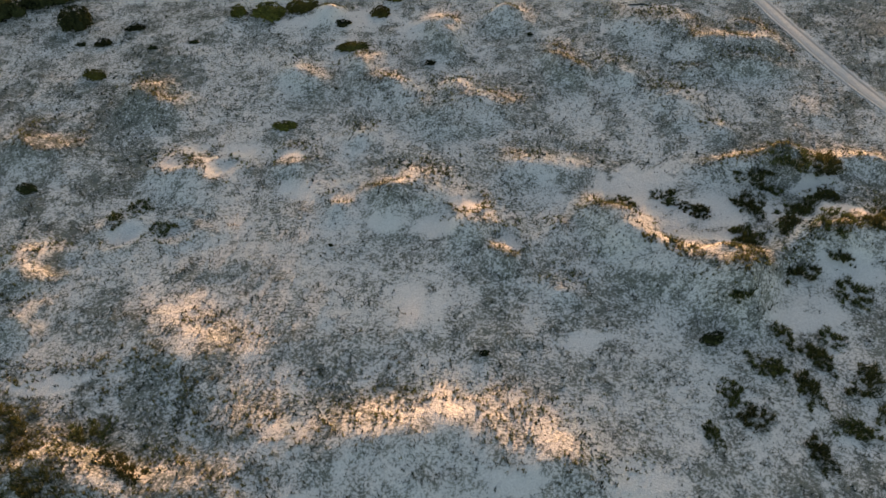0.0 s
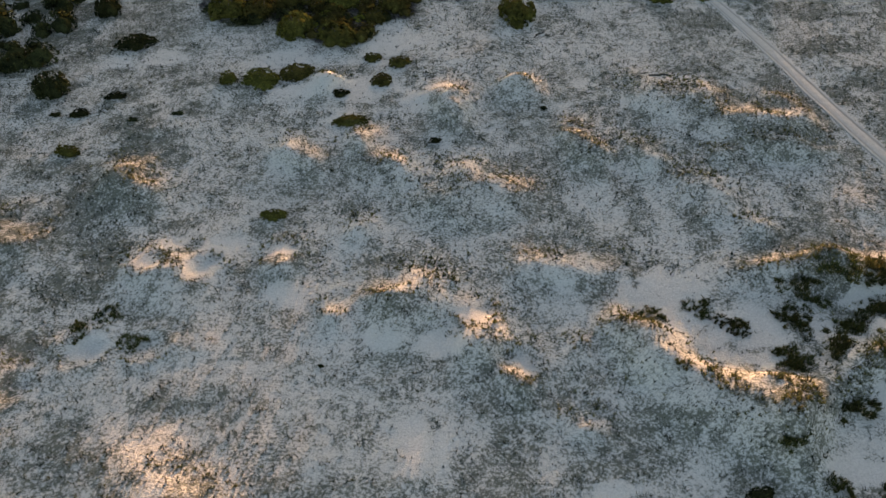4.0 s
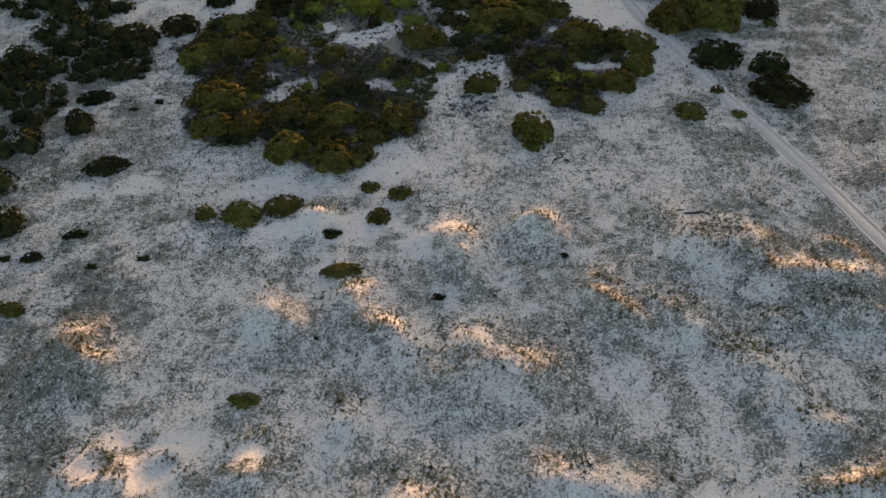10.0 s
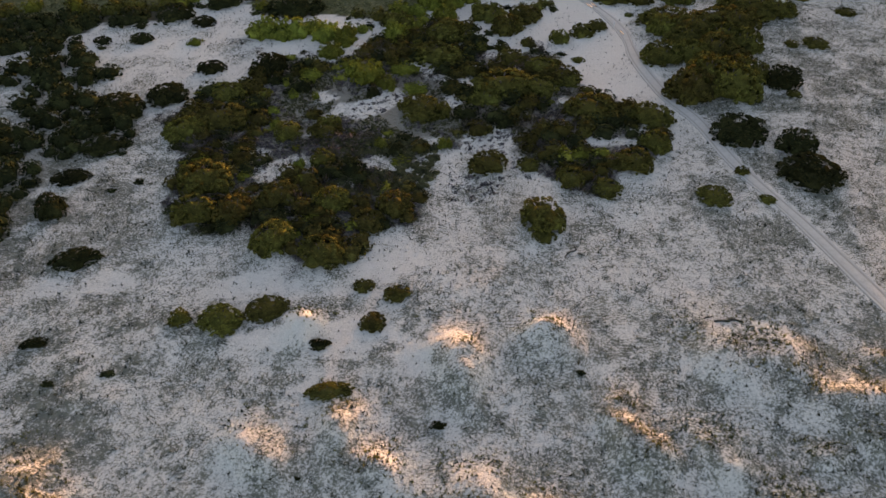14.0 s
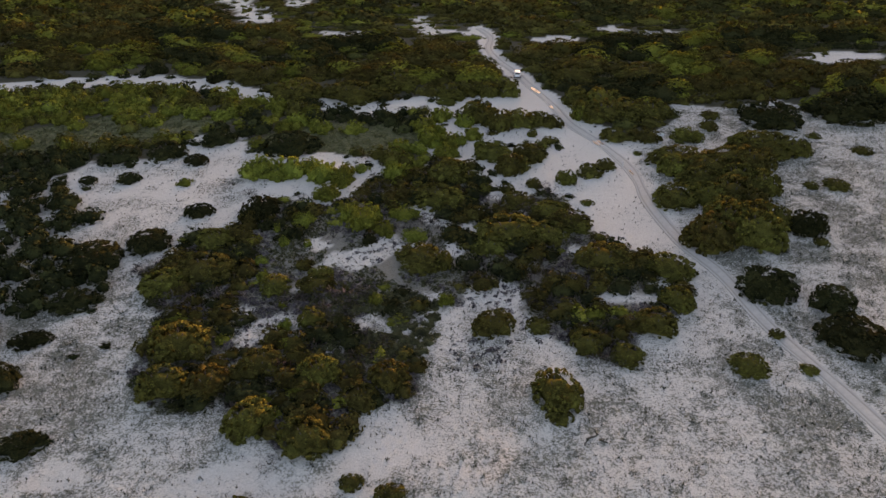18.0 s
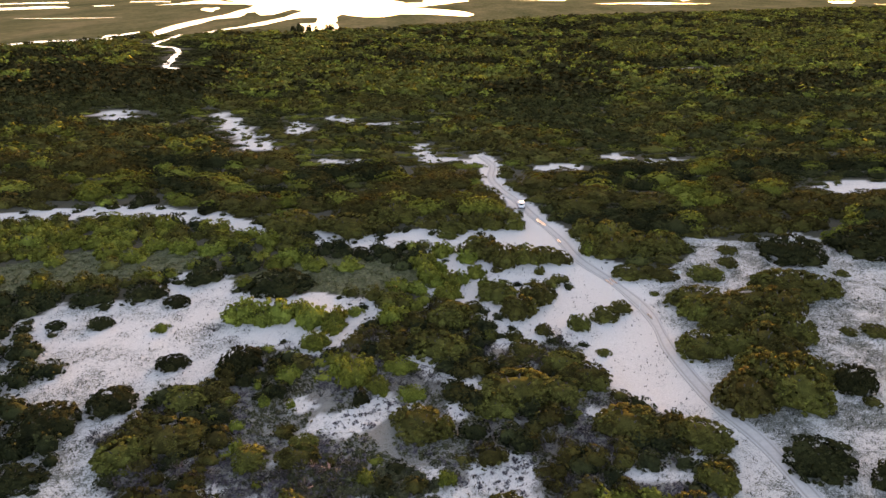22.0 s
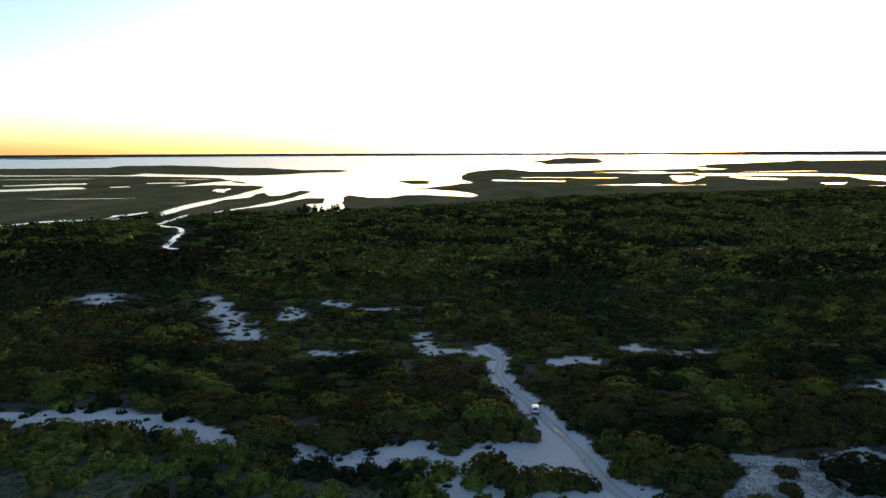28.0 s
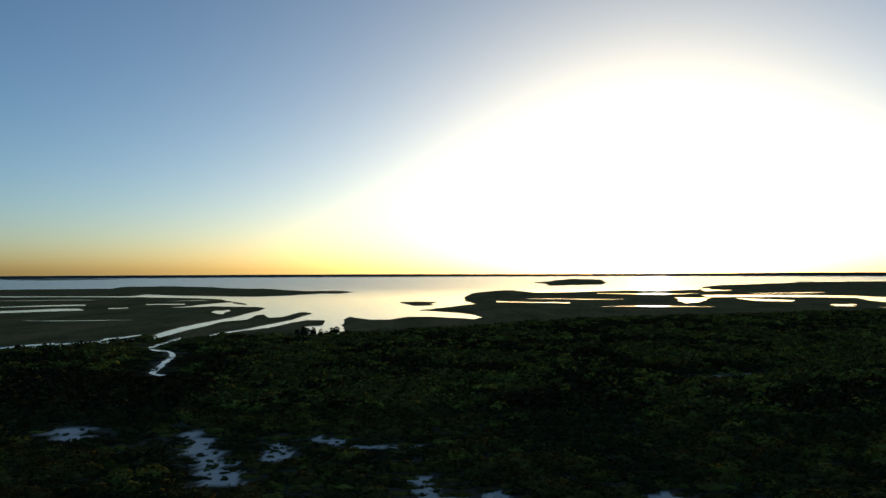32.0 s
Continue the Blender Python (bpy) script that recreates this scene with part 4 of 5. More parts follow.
for x, y, r, h in [(-51.1, 163.0, 4.1, 2.4), (-56.5, 128.2, 2.5, 3.0), (-72.1, 187.0, 2.1, 1.1), (-64.4, 187.8, 2.5, 1.6), (-54.1, 197.1, 3.0, 1.5), (-46.4, 174.4, 3.0, 1.7), (-35.5, 174.5, 4.2, 3.0), (-58.0, 157.2, 5.6, 3.0), (-52.6, 208.1, 4.3, 2.4), (-61.7, 201.2, 4.9, 2.6),
                   (-70.7, 198.4, 4.9, 2.5), (-36.3, 204.6, 7.0, 3.4), (-57.0, 104.4, 3.0, 3.0), (-33.5, 125.0, 1.5, 0.8), (-22.7, 223.5, 2.8, 1.4), (-36.6, 232.1, 3.4, 1.8), (-15.1, 224.2, 1.9, 1.0), (-10.1, 227.0, 1.3, 0.7), (-66.2, 251.5, 3.1, 2.6), (-85.8, 259.3, 4.2, 2.9)]:
    shrub(x, y, r, h, "dark")
shrub(-53.0, 186.4, 1.9, 1.3, "green")
for x, y, r, h in [(-20.4, 116.0, 1.5, 0.6), (12.6, 179.5, 2.6, 1.3), (-6.4, 171.0, 2.4, 1.2), (-3.6, 169.6, 2.2, 1.1), (-29.0, 179.5, 2.6, 1.2), (-43.5, 186.0, 2.6, 1.2), (-16.8, 175.2, 2.2, 1.1), (-9.5, 169.4, 2.2, 1.0), (-21.0, 166.0, 2.4, 1.1)]:
    shrub(x, y, r, h, "dry")
for x, y, r, h in [(11.3, 175.2, 2.1, 1.8), (3.9, 157.7, 2.0, 1.3), (8.2, 160.7, 2.0, 1.1), (12.9, 157.9, 2.0, 1.1), (10.1, 146.6, 1.8, 1.1), (-39.4, 181.9, 2.0, 1.2)]:
    shrub(x, y, r, h, "dry")
# beside the track and on the open sand
for x, y, r, h in [(59.5, 170.5, 3.8, 3.2), (60.0, 165.8, 1.6, 0.8), (67.2, 187.8, 1.7, 0.9), (72.0, 187.8, 2.8, 1.4), (84.9, 204.8, 2.4, 1.2), (72.7, 224.0, 8.4, 4.2), (59.2, 226.0, 2.7, 1.3), (56.8, 218.5, 2.6, 1.7), (91.8, 228.1, 10.0, 4.6), (45.9, 151.5, 5.2, 2.9), (54.0, 147.8, 3.7, 2.9),
                   (53.1, 139.7, 5.4, 2.6), (20.8, 189.5, 2.5, 2.4), (25.8, 192.7, 2.9, 2.1), (29.3, 196.1, 2.7, 1.7), (23.5, 179.9, 1.5, 0.6), (19.7, 209.2, 2.3, 1.2), (10.2, 194.0, 3.6, 3.0), (78.4, 213.5, 1.8, 0.9), (37.4, 203.0, 1.2, 0.6)]:
    shrub(x, y, r, h, "dark" if r > 3 and x > 40 else "olive")
for x, y, r, h in [(42.8, 194.2, 3.6, 3.6), (49.3, 194.5, 6.5, 3.9), (58.9, 196.0, 6.0, 4.8), (64.3, 205.8, 7.6, 3.8), (39.8, 181.0, 5.0, 3.1), (41.9, 165.6, 5.4, 5.0), (49.3, 166.6, 5.7, 5.2), (50.5, 182.3, 5.1, 4.3), (46.5, 174.0, 4.6, 4.0), (55.0, 172.5, 3.4, 3.6), (57.0, 186.0, 4.4, 4.0)]:
    shrub(x, y, r, h, "olive")
for x, y, r, h in [(44.4, 199.5, 6.6, 2.9), (55.0, 198.6, 7.0, 3.4), (62.0, 206.9, 5.4, 3.5), (69.3, 204.7, 5.4, 3.4), (45.5, 181.5, 4.6, 3.6), (52.6, 178.6, 4.4, 3.8), (46.4, 189.0, 4.8, 3.6), (53.6, 189.6, 4.6, 3.8), (46.0, 170.8, 4.8, 5.0), (34.0, 224.6, 6.4, 4.6), (44.5, 226.2, 6.3, 4.3), (51.0, 172.0, 4.6, 4.6)]:
    shrub(x, y, r, h, "olive", 0.8)
shrub(27.9, 224.2, 1.9, 3.4, "green")
# the thicket's own large shrubs
for x, y, r, h in [(-2.3, 190.5, 4.3, 3.4), (-3.6, 180.0, 5.4, 2.8), (8.4, 167.1, 6.3, 3.4), (15.2, 167.0, 4.0, 2.5), (19.9, 170.5, 3.2, 1.8), (16.1, 175.7, 3.8, 2.0), (10.8, 179.5, 3.9, 2.0), (22.9, 159.0, 5.2, 2.8), (32.6, 156.6, 4.4, 2.6), (31.6, 147.4, 2.9, 2.8), (27.2, 141.8, 3.3, 2.8), (17.1, 137.4, 2.8, 2.0),
                   (22.1, 135.1, 2.7, 1.4), (11.0, 141.5, 2.1, 1.0), (-17.2, 119.3, 3.7, 2.7), (-24.1, 121.8, 3.5, 3.2), (-36.8, 135.5, 4.5, 3.6), (-30.7, 128.0, 3.4, 3.0), (-36.4, 127.9, 3.5, 3.0), (-25.2, 132.1, 3.5, 2.3), (-17.4, 130.4, 3.0, 3.0)]:
    shrub(x, y, r, h, "olive")
for x, y, r, h in [(-8.5, 129.7, 2.9, 2.9), (-11.8, 126.4, 3.0, 1.6), (-6.0, 158.6, 4.9, 2.4), (5.3, 163.2, 3.9, 1.9), (-40.5, 164.0, 4.1, 2.1), (-39.3, 154.6, 5.2, 2.8), (-44.5, 150.8, 4.0, 2.4), (-21.3, 151.0, 3.2, 1.8), (-27.5, 150.6, 2.9, 2.0)]:
    shrub(x, y, r, h, "olive")
for x, y, r, h in [(-16.2, 173.0, 3.5, 2.8), (-9.6, 174.0, 3.2, 1.9), (-38.9, 192.3, 3.3, 3.4), (-33.4, 192.0, 4.1, 3.6), (-26.6, 189.8, 3.7, 3.8), (-25.0, 181.5, 3.0, 2.4), (-27.0, 171.3, 2.8, 1.7), (-12.4, 193.0, 3.7, 2.4), (-19.8, 193.6, 2.1, 1.5), (-30.0, 193.5, 3.0, 2.6), (-36.0, 189.5, 2.8, 2.6), (-41.5, 193.0, 2.4, 2.4), (-22.5, 187.0, 2.6, 2.2), (-20.0, 176.0, 2.5, 2.0), (-13.0, 168.5, 2.4, 1.8), (-7.5, 166.5, 2.6, 1.6)]:
    shrub(x, y, r, h, "green")

# among the sand at the end of the middle thicket
for x, y, r, h in [(2.9, 223.7, 3.6, 1.9), (5.3, 228.2, 2.9, 3.0), (-3.4, 234.5, 2.8, 1.2), (7.3, 214.0, 1.5, 1.0), (16.1, 212.8, 1.3, 1.6), (7.8, 204.8, 2.8, 1.9), (2.1, 195.9, 2.3, 1.5), (-7.8, 184.6, 2.0, 1.8), (4.8, 184.4, 1.5, 1.7), (9.1, 184.7, 1.7, 1.5), (14.3, 186.9, 1.8, 1.7),
                   (-20.5, 142.2, 2.2, 2.0), (-21.2, 154.2, 2.3, 1.3), (-2.2, 157.3, 1.8, 2.6), (-36.2, 165.9, 2.2, 1.4)]:
    shrub(x, y, r, h, "olive")
for x, y, r, h in [(-4.8, 222.5, 2.5, 2.8), (-4.5, 213.8, 1.8, 2.6), (-4.9, 206.3, 1.7, 2.4), (-0.3, 208.4, 2.3, 2.4), (-3.1, 203.3, 3.6, 1.2), (-12.8, 190.5, 2.6, 3.0), (-11.4, 199.4, 1.6, 1.5), (4.4, 206.5, 1.7, 1.9), (-19.1, 172.7, 1.8, 2.6), (-11.8, 166.7, 1.1, 1.2), (-28.5, 172.2, 1.1, 1.7)]:
    shrub(x, y, r, h, "green")
for x, y, r, h in [(-30.9, 168.1, 0.9, 1.6), (-29.0, 163.7, 1.3, 1.4), (-24.9, 163.1, 0.8, 1.3), (-29.9, 153.0, 1.2, 1.8), (-31.5, 157.9, 1.4, 1.2), (-25.2, 145.7, 0.9, 0.9), (-1.8, 147.4, 1.6, 1.6), (-12.0, 147.3, 1.8, 1.3), (-23.9, 140.7, 1.2, 1.5), (3.6, 161.7, 1.7, 0.8)]:
    shrub(x, y, r, h, "green")

# the mounds and young growth between the track and the meadow
for x, y, r, h in [(6.3, 221.5, 4.6, 3.6), (13.6, 219.8, 4.4, 3.6), (3.0, 225.5, 4.4, 3.4), (21.2, 219.4, 3.0, 2.4), (6.0, 204.0, 3.2, 2.0), (14.6, 201.6, 4.2, 2.4), (10.8, 195.4, 3.8, 3.0), (-1.8, 190.6, 4.9, 3.6), (-4.6, 181.6, 4.4, 2.6), (-2.2, 239.9, 4.6, 3.4), (6.9, 241.4, 4.0, 3.2), (19.0, 171.5, 4.4, 2.6)]:
    shrub(x, y, r, h, "olive", 0.85)
for x, y, r, h in [(-4.5, 224.6, 3.2, 2.6), (1.0, 219.5, 2.8, 2.4), (-8.1, 216.8, 3.4, 3.0), (-7.0, 209.6, 3.0, 3.2), (-2.2, 206.9, 3.0, 3.2), (-2.6, 200.9, 3.0, 2.8), (2.8, 211.6, 2.6, 2.8), (-12.6, 204.0, 3.2, 3.0), (-16.6, 170.5, 3.4, 3.4), (-24.3, 181.5, 2.4, 2.8), (-40.0, 191.0, 4.0, 3.4), (-23.0, 190.0, 3.2, 3.0)]:
    shrub(x, y, r, h, "green")
for x, y, r, h in [(7.3, 178.6, 3.2, 1.8), (13.0, 177.2, 2.4, 1.6), (-8.6, 168.2, 2.6, 2.0), (-4.9, 171.6, 2.8, 1.6), (-15.0, 182.6, 3.0, 2.2), (-18.6, 178.2, 2.8, 1.8), (15.5, 186.0, 2.4, 1.2)]:
    shrub(x, y, r, h, "dry")

# the far end of the middle thicket and the edge of the woods
for x, y, r, h in [(9.4, 218.4, 4.2, 4.0), (18.3, 220.8, 4.6, 2.5), (12.9, 241.2, 3.1, 3.0), (2.5, 243.5, 5.0, 3.1), (-2.4, 238.0, 4.1, 2.4), (7.0, 201.3, 4.5, 2.2), (14.7, 200.0, 3.3, 2.4), (28.4, 224.6, 2.6, 4.2), (28.9, 236.5, 4.2, 3.9), (35.2, 234.0, 6.2, 4.4), (40.4, 227.1, 6.7, 3.8), (34.8, 212.1, 4.3, 2.1), (40.7, 212.1, 4.3, 2.2), (50.1, 212.3, 4.4, 2.2)]:
    shrub(x, y, r, h, "olive")
for x, y, r, h in [(-84.0, 227.8, 4.7, 4.7), (-79.0, 231.8, 4.7, 4.7), (-70.2, 226.4, 4.5, 4.5), (-63.0, 224.8, 4.4, 4.3), (-56.0, 223.3, 4.3, 4.2), (-50.6, 227.0, 4.3, 4.3), (-45.0, 230.9, 4.4, 4.3), (-37.4, 220.3, 4.1, 3.9), (-31.5, 215.5, 4.0, 3.7), (-24.1, 215.7, 3.9, 3.7), (-99.7, 227.3, 4.8, 4.9), (-93.7, 231.3, 4.9, 4.9), (-104.2, 223.5, 4.8, 4.9), (-92.1, 220.4, 4.6, 4.6), (-78.3, 220.9, 4.5, 4.4), (-71.3, 219.4, 4.4, 4.3), (-3.2, 208.5, 3.7, 3.4), (-6.9, 212.9, 3.8, 3.6), (-8.8, 204.2, 3.6, 3.3)]:
    shrub(x, y, r * 0.9, h * 0.6, "green")
for x, y, r, h in [(-41.5, 239.6, 7.9, 4.0), (-27.4, 238.8, 7.7, 4.7), (-17.1, 248.8, 8.1, 5.7), (-52.7, 256.2, 7.1, 3.7), (6.4, 256.4, 5.3, 4.1), (30.3, 256.1, 8.4, 4.5), (49.7, 256.1, 9.4, 4.7), (75.3, 266.0, 9.3, 5.3), (89.7, 256.3, 10.0, 5.0)]:
    shrub(x, y, r, min(h, 4.0), "olive")

# ---------------------------------------------------------------- vehicle, posts, puddles, driftwood
PAINT = plain_material("white_car_paint", (0.78, 0.78, 0.77), (0.82, 0.82, 0.81), 3.0, 0.3)
GLASS = plain_material("dark_window_glass", (0.02, 0.022, 0.025), (0.03, 0.032, 0.035), 2.0, 0.08)
RUBBER = plain_material("black_tyre_rubber", (0.02, 0.02, 0.02), (0.035, 0.035, 0.035), 8.0, 0.85)
STEEL = plain_material("grey_wheel_steel", (0.45, 0.45, 0.46), (0.55, 0.55, 0.56), 5.0, 0.35, 0.9)
LENS = plain_material("red_lamp_lens", (0.35, 0.02, 0.02), (0.45, 0.03, 0.03), 5.0, 0.2)
CLEAR = plain_material("clear_lamp_lens", (0.75, 0.75, 0.72), (0.85, 0.85, 0.82), 5.0, 0.15)
WOOD = plain_material("weathered_grey_wood", (0.16, 0.145, 0.13), (0.34, 0.31, 0.28), 9.0, 0.9, 0, 0.02)
BOARD = plain_material("white_painted_board", (0.70, 0.70, 0.68), (0.80, 0.80, 0.78), 6.0, 0.6)


def block(x0, x1, y0, y1, z0, z1, soft=0.06, taper=(0.0, 0.0, 0.0, 0.0)):
    """A bevelled block; taper draws the top in at -x, +x, -y, +y."""
    bm = bmesh.new()
    bmesh.ops.create_cube(bm, size=1.0)
    for v in bm.verts:
        up = v.co.z > 0
        x = x1 - taper[1] * up if v.co.x > 0 else x0 + taper[0] * up
        y = y1 - taper[3] * up if v.co.y > 0 else y0 + taper[2] * up
        v.co = (x, y, z1 if up else z0)
    bmesh.ops.bevel(bm, geom=bm.edges[:], offset=soft, segments=2, affect="EDGES", profile=0.6)
    return bm


def drum(x, y, z, radius, half, rounds=20):
    """A short cylinder that lies across x, with softened rims."""
    bm = bmesh.new()
    rings = []
    for o, q in ((-half, 0.82), (-half * 0.8, 1.0), (half * 0.8, 1.0), (half, 0.82)):
        rings.append([bm.verts.new((x + o, y + math.cos(6.2832 * k / rounds) * radius * q, z + math.sin(6.2832 * k / rounds) * radius * q)) for k in range(rounds)])
    for lo, hi in zip(rings, rings[1:]):
        for k in range(rounds):
            bm.faces.new((lo[k], lo[(k + 1) % rounds], hi[(k + 1) % rounds], hi[k]))
    bm.faces.new(rings[0][::-1])
    bm.faces.new(rings[-1])
    bmesh.ops.recalc_face_normals(bm, faces=bm.faces)
    return bm


def car(x, y, turn):
    root = new("car")
    tagged(root, "white four-wheel-drive car parked on the sand track", "car")
    root.matrix_world = pose(x, y, float(ground_z(x, y)) + 0.08, 0, 0, turn)
    body = part("body", block(-0.92, 0.92, -2.3, 2.3, 0.42, 1.08, 0.12, (0.05, 0.05, 0.05, 0.08)), PAINT, root)
    cabin = part("cabin", block(-0.86, 0.86, -2.2, 0.75, 1.02, 1.78, 0.1, (0.14, 0.14, 0.18, 0.62)), PAINT, root)
    part("rear_window", block(-0.62, 0.62, -2.16, -2.06, 1.22, 1.62, 0.03, (0.05, 0.05, 0.06, -0.06)), GLASS, cabin)
    part("windscreen", block(-0.66, 0.66, 0.34, 0.66, 1.14, 1.62, 0.03, (0.04, 0.04, -0.02, 0.32)), GLASS, cabin)
    for side in (-1, 1):
        xs = sorted((side * 0.80, side * 0.86))
        part("side_window", block(xs[0], xs[1], -1.9, -0.75, 1.2, 1.58, 0.02), GLASS, cabin)
        part("side_window", block(xs[0], xs[1], -0.65, 0.32, 1.2, 1.58, 0.02, (0, 0, 0, 0.28)), GLASS, cabin)
        part("tail_lamp", block(side * 0.74 - 0.09, side * 0.74 + 0.09, -2.33, -2.25, 0.78, 1.0, 0.02), LENS, body)
        part("headlamp", block(side * 0.68 - 0.14, side * 0.68 + 0.14, 2.22, 2.32, 0.76, 0.94, 0.02), CLEAR, body)
        part("mirror", block(side * 1.02 - 0.09, side * 1.02 + 0.09, 0.42, 0.52, 1.12, 1.28, 0.03), PAINT, cabin)
        for wy in (-1.42, 1.42):
            wheel = part("tyre", drum(side * 0.84, wy, 0.37, 0.37, 0.12), RUBBER, root)
            part("rim", drum(side * 0.93, wy, 0.37, 0.21, 0.05, 14), STEEL, wheel)
    part("bumper", block(-0.9, 0.9, -2.42, -2.26, 0.42, 0.66, 0.05), RUBBER, root)
    part("bumper", block(-0.9, 0.9, 2.24, 2.4, 0.42, 0.66, 0.05), RUBBER, root)
    part("roof_rack", block(-0.55, 0.55, -1.7, -0.1, 1.79, 1.85, 0.02), STEEL, root)


car(15.6, 257.0, -3.0)


def post(x, y, h, board):
    root = new("sign_post" if board else "marker_post")
    tagged(root, "white board on a grey post beside the track" if board else "short pale wooden marker post beside the track", "sign" if board else "post")
    root.matrix_world = pose(x, y, float(ground_z(x, y)) - 0.2, 0, 0, -8)
    part("pole", block(-0.06, 0.06, -0.06, 0.06, 0, h + 0.2, 0.012), WOOD if board else BOARD, root)
    if board:
        part("board", block(-0.75, 0.75, -0.1, -0.062, h - 0.45, h + 0.2, 0.01), BOARD, root)


post(44.0, 211.4, 1.5, True)
post(33.0, 196.2, 1.2, False)


def puddle(x, y, length, width, turn, seed):
    r = random.Random(seed)
    bm = bmesh.new()
    ring = [bm.verts.new((math.cos(6.2832 * k / 18) * width * r.uniform(0.75, 1.1), math.sin(6.2832 * k / 18) * length * r.uniform(0.85, 1.1), 0)) for k in range(18)]
    bm.faces.new(ring)
    me = bpy.data.meshes.new("puddle")
    bm.to_mesh(me)
    bm.free()
    me.materials.append(WATER)
    ob = new("puddle", me)
    ob.matrix_world = pose(x, y, float(ground_z(x, y)) + 0.125, 0, 0, turn)
    tagged(ob, "shallow rainwater puddle in a wheel rut", "puddle", "puddles")


for k, (x, y, length, width, turn) in enumerate(((29.6, 208.6, 1.6, 0.28, 22), (30.6, 209.0, 1.6, 0.28, 22), (34.2, 193.4, 1.4, 0.22, 8), (22.4, 232.0, 1.3, 0.3, 12), (19.6, 245.0, 3.0, 0.6, 20))):
    puddle(x, y, length, width, turn, k)


def log(x, y, length, thick, turn):
    bm = bmesh.new()
    r = random.Random(int(x * 10))
    rings = []
    for q in range(6):
        rad = thick * (1 - 0.09 * q) * r.uniform(0.85, 1.1)
        o = (q / 5 - 0.5) * length
        rings.append([bm.verts.new((o, math.cos(6.2832 * k / 8) * rad + 0.06 * math.sin(q), math.sin(6.2832 * k / 8) * rad + thick * 0.8)) for k in range(8)])
    for lo, hi in zip(rings, rings[1:]):
        for k in range(8):
            bm.faces.new((lo[k], lo[(k + 1) % 8], hi[(k + 1) % 8], hi[k]))
    bm.faces.new(rings[0][::-1])
    bm.faces.new(rings[-1])
    bmesh.ops.recalc_face_normals(bm, faces=bm.faces)
    root = new("driftwood_log")
    root.matrix_world = pose(x, y, float(ground_z(x, y)) - 0.02, 0, 0, turn)
    part("trunk", bm, BARK, root)
    tagged(root, "dark weathered driftwood log lying on sand", "log", "driftwood")


for x, y, length, thick, turn in ((25.9, 238.7, 2.4, 0.16, 5), (15.2, 120.4, 1.4, 0.14, 30), (16.4, 119.8, 1.0, 0.12, -20), (14.4, 119.6, 0.9, 0.1, 70), (15.8, 121.2, 0.8, 0.1, 110), (31.0, 107.4, 2.0, 0.16, 8), (32.6, 107.7, 1.6, 0.14, -12), (29.4, 107.9, 1.2, 0.12, 25)):
    log(x, y, length, thick, turn)

# taller trees on the bank of the bay
for x, y, h in ((-158, 776, 7.6), (-153, 782, 9.4), (-144, 780, 8.6), (-136, 776, 7.2), (-128, 786, 8.0), (-125, 794, 8.8), (-318, 700, 8.0), (-342, 690, 7.5)):
    tree = new("tree")
    tagged(tree, "taller dark tree on the bank of the bay", "tree", "bank trees")
    tree.matrix_world = pose(x, y, float(ground_z(x, y)) - 0.1, 0, 0, pick.uniform(0, 360)) @ Matrix.Diagonal((h * 0.36, h * 0.36, h * 0.8, 1))
    for name, me, lift in (("crown", PROTO["dark", "m", pick.randrange(3)], 0.28), ("trunk", STEMS[pick.randrange(3)], 0.0)):
        ob = new(name, me)
        ob.parent = tree
        ob.location.z = lift

# ---------------------------------------------------------------- thickets and woods
def fill(x0, x1, y0, y1, gap, kinds, seed):
    """Places on a shaken grid where the plan has plants of these kinds, away from the shrubs that stand apart."""
    r = np.random.default_rng(seed)
    gx, gy = np.meshgrid(np.arange(x0, x1, gap), np.arange(y0, y1, gap))
    x = (gx + r.uniform(-0.45, 0.45, gx.shape) * gap).ravel()
    y = (gy + r.uniform(-0.45, 0.45, gy.shape) * gap).ravel()
    ok = np.isin(wooded(x, y), kinds)
    x, y = x[ok], y[ok]
    return x, y, r


def clear_of(x, y, share):
    ok = np.ones(len(x), bool)
    for sx, sy, sr in standing:
        ok &= np.hypot(x - sx, y - sy) > sr * share
    return ok


def places(x, y, radius, height, r):
    return np.stack([x, y, ground_z(x, y) - 0.05, radius, height, r.uniform(0, 6.28, len(x))], 1)


MID = [crown_arrays(50 + k, 40, 340, 0.13, 2, calm=0.7) for k in range(6)]
WIDE = [crown_arrays(150 + k, 110, 960, 0.078, 3, calm=0.9) for k in range(6)]
BACK = [crown_arrays(60 + k, 36, 172, 0.165, 2, calm=0.9) for k in range(5)]
LOW = [crown_arrays(70 + k, 16, 150, 0.2, 2, loose=0.2) for k in range(4)]
FAR = [crown_arrays(90 + k, 16, 48, 0.32, 1, calm=1.0) for k in range(5)]
DRY = [crown_arrays(110 + k, 8, 150, 0.4, 2, bare=True) for k in range(3)]
HEATH = [crown_arrays(130 + k, 10, 32, 0.42, 1, loose=0.3) for k in range(5)]

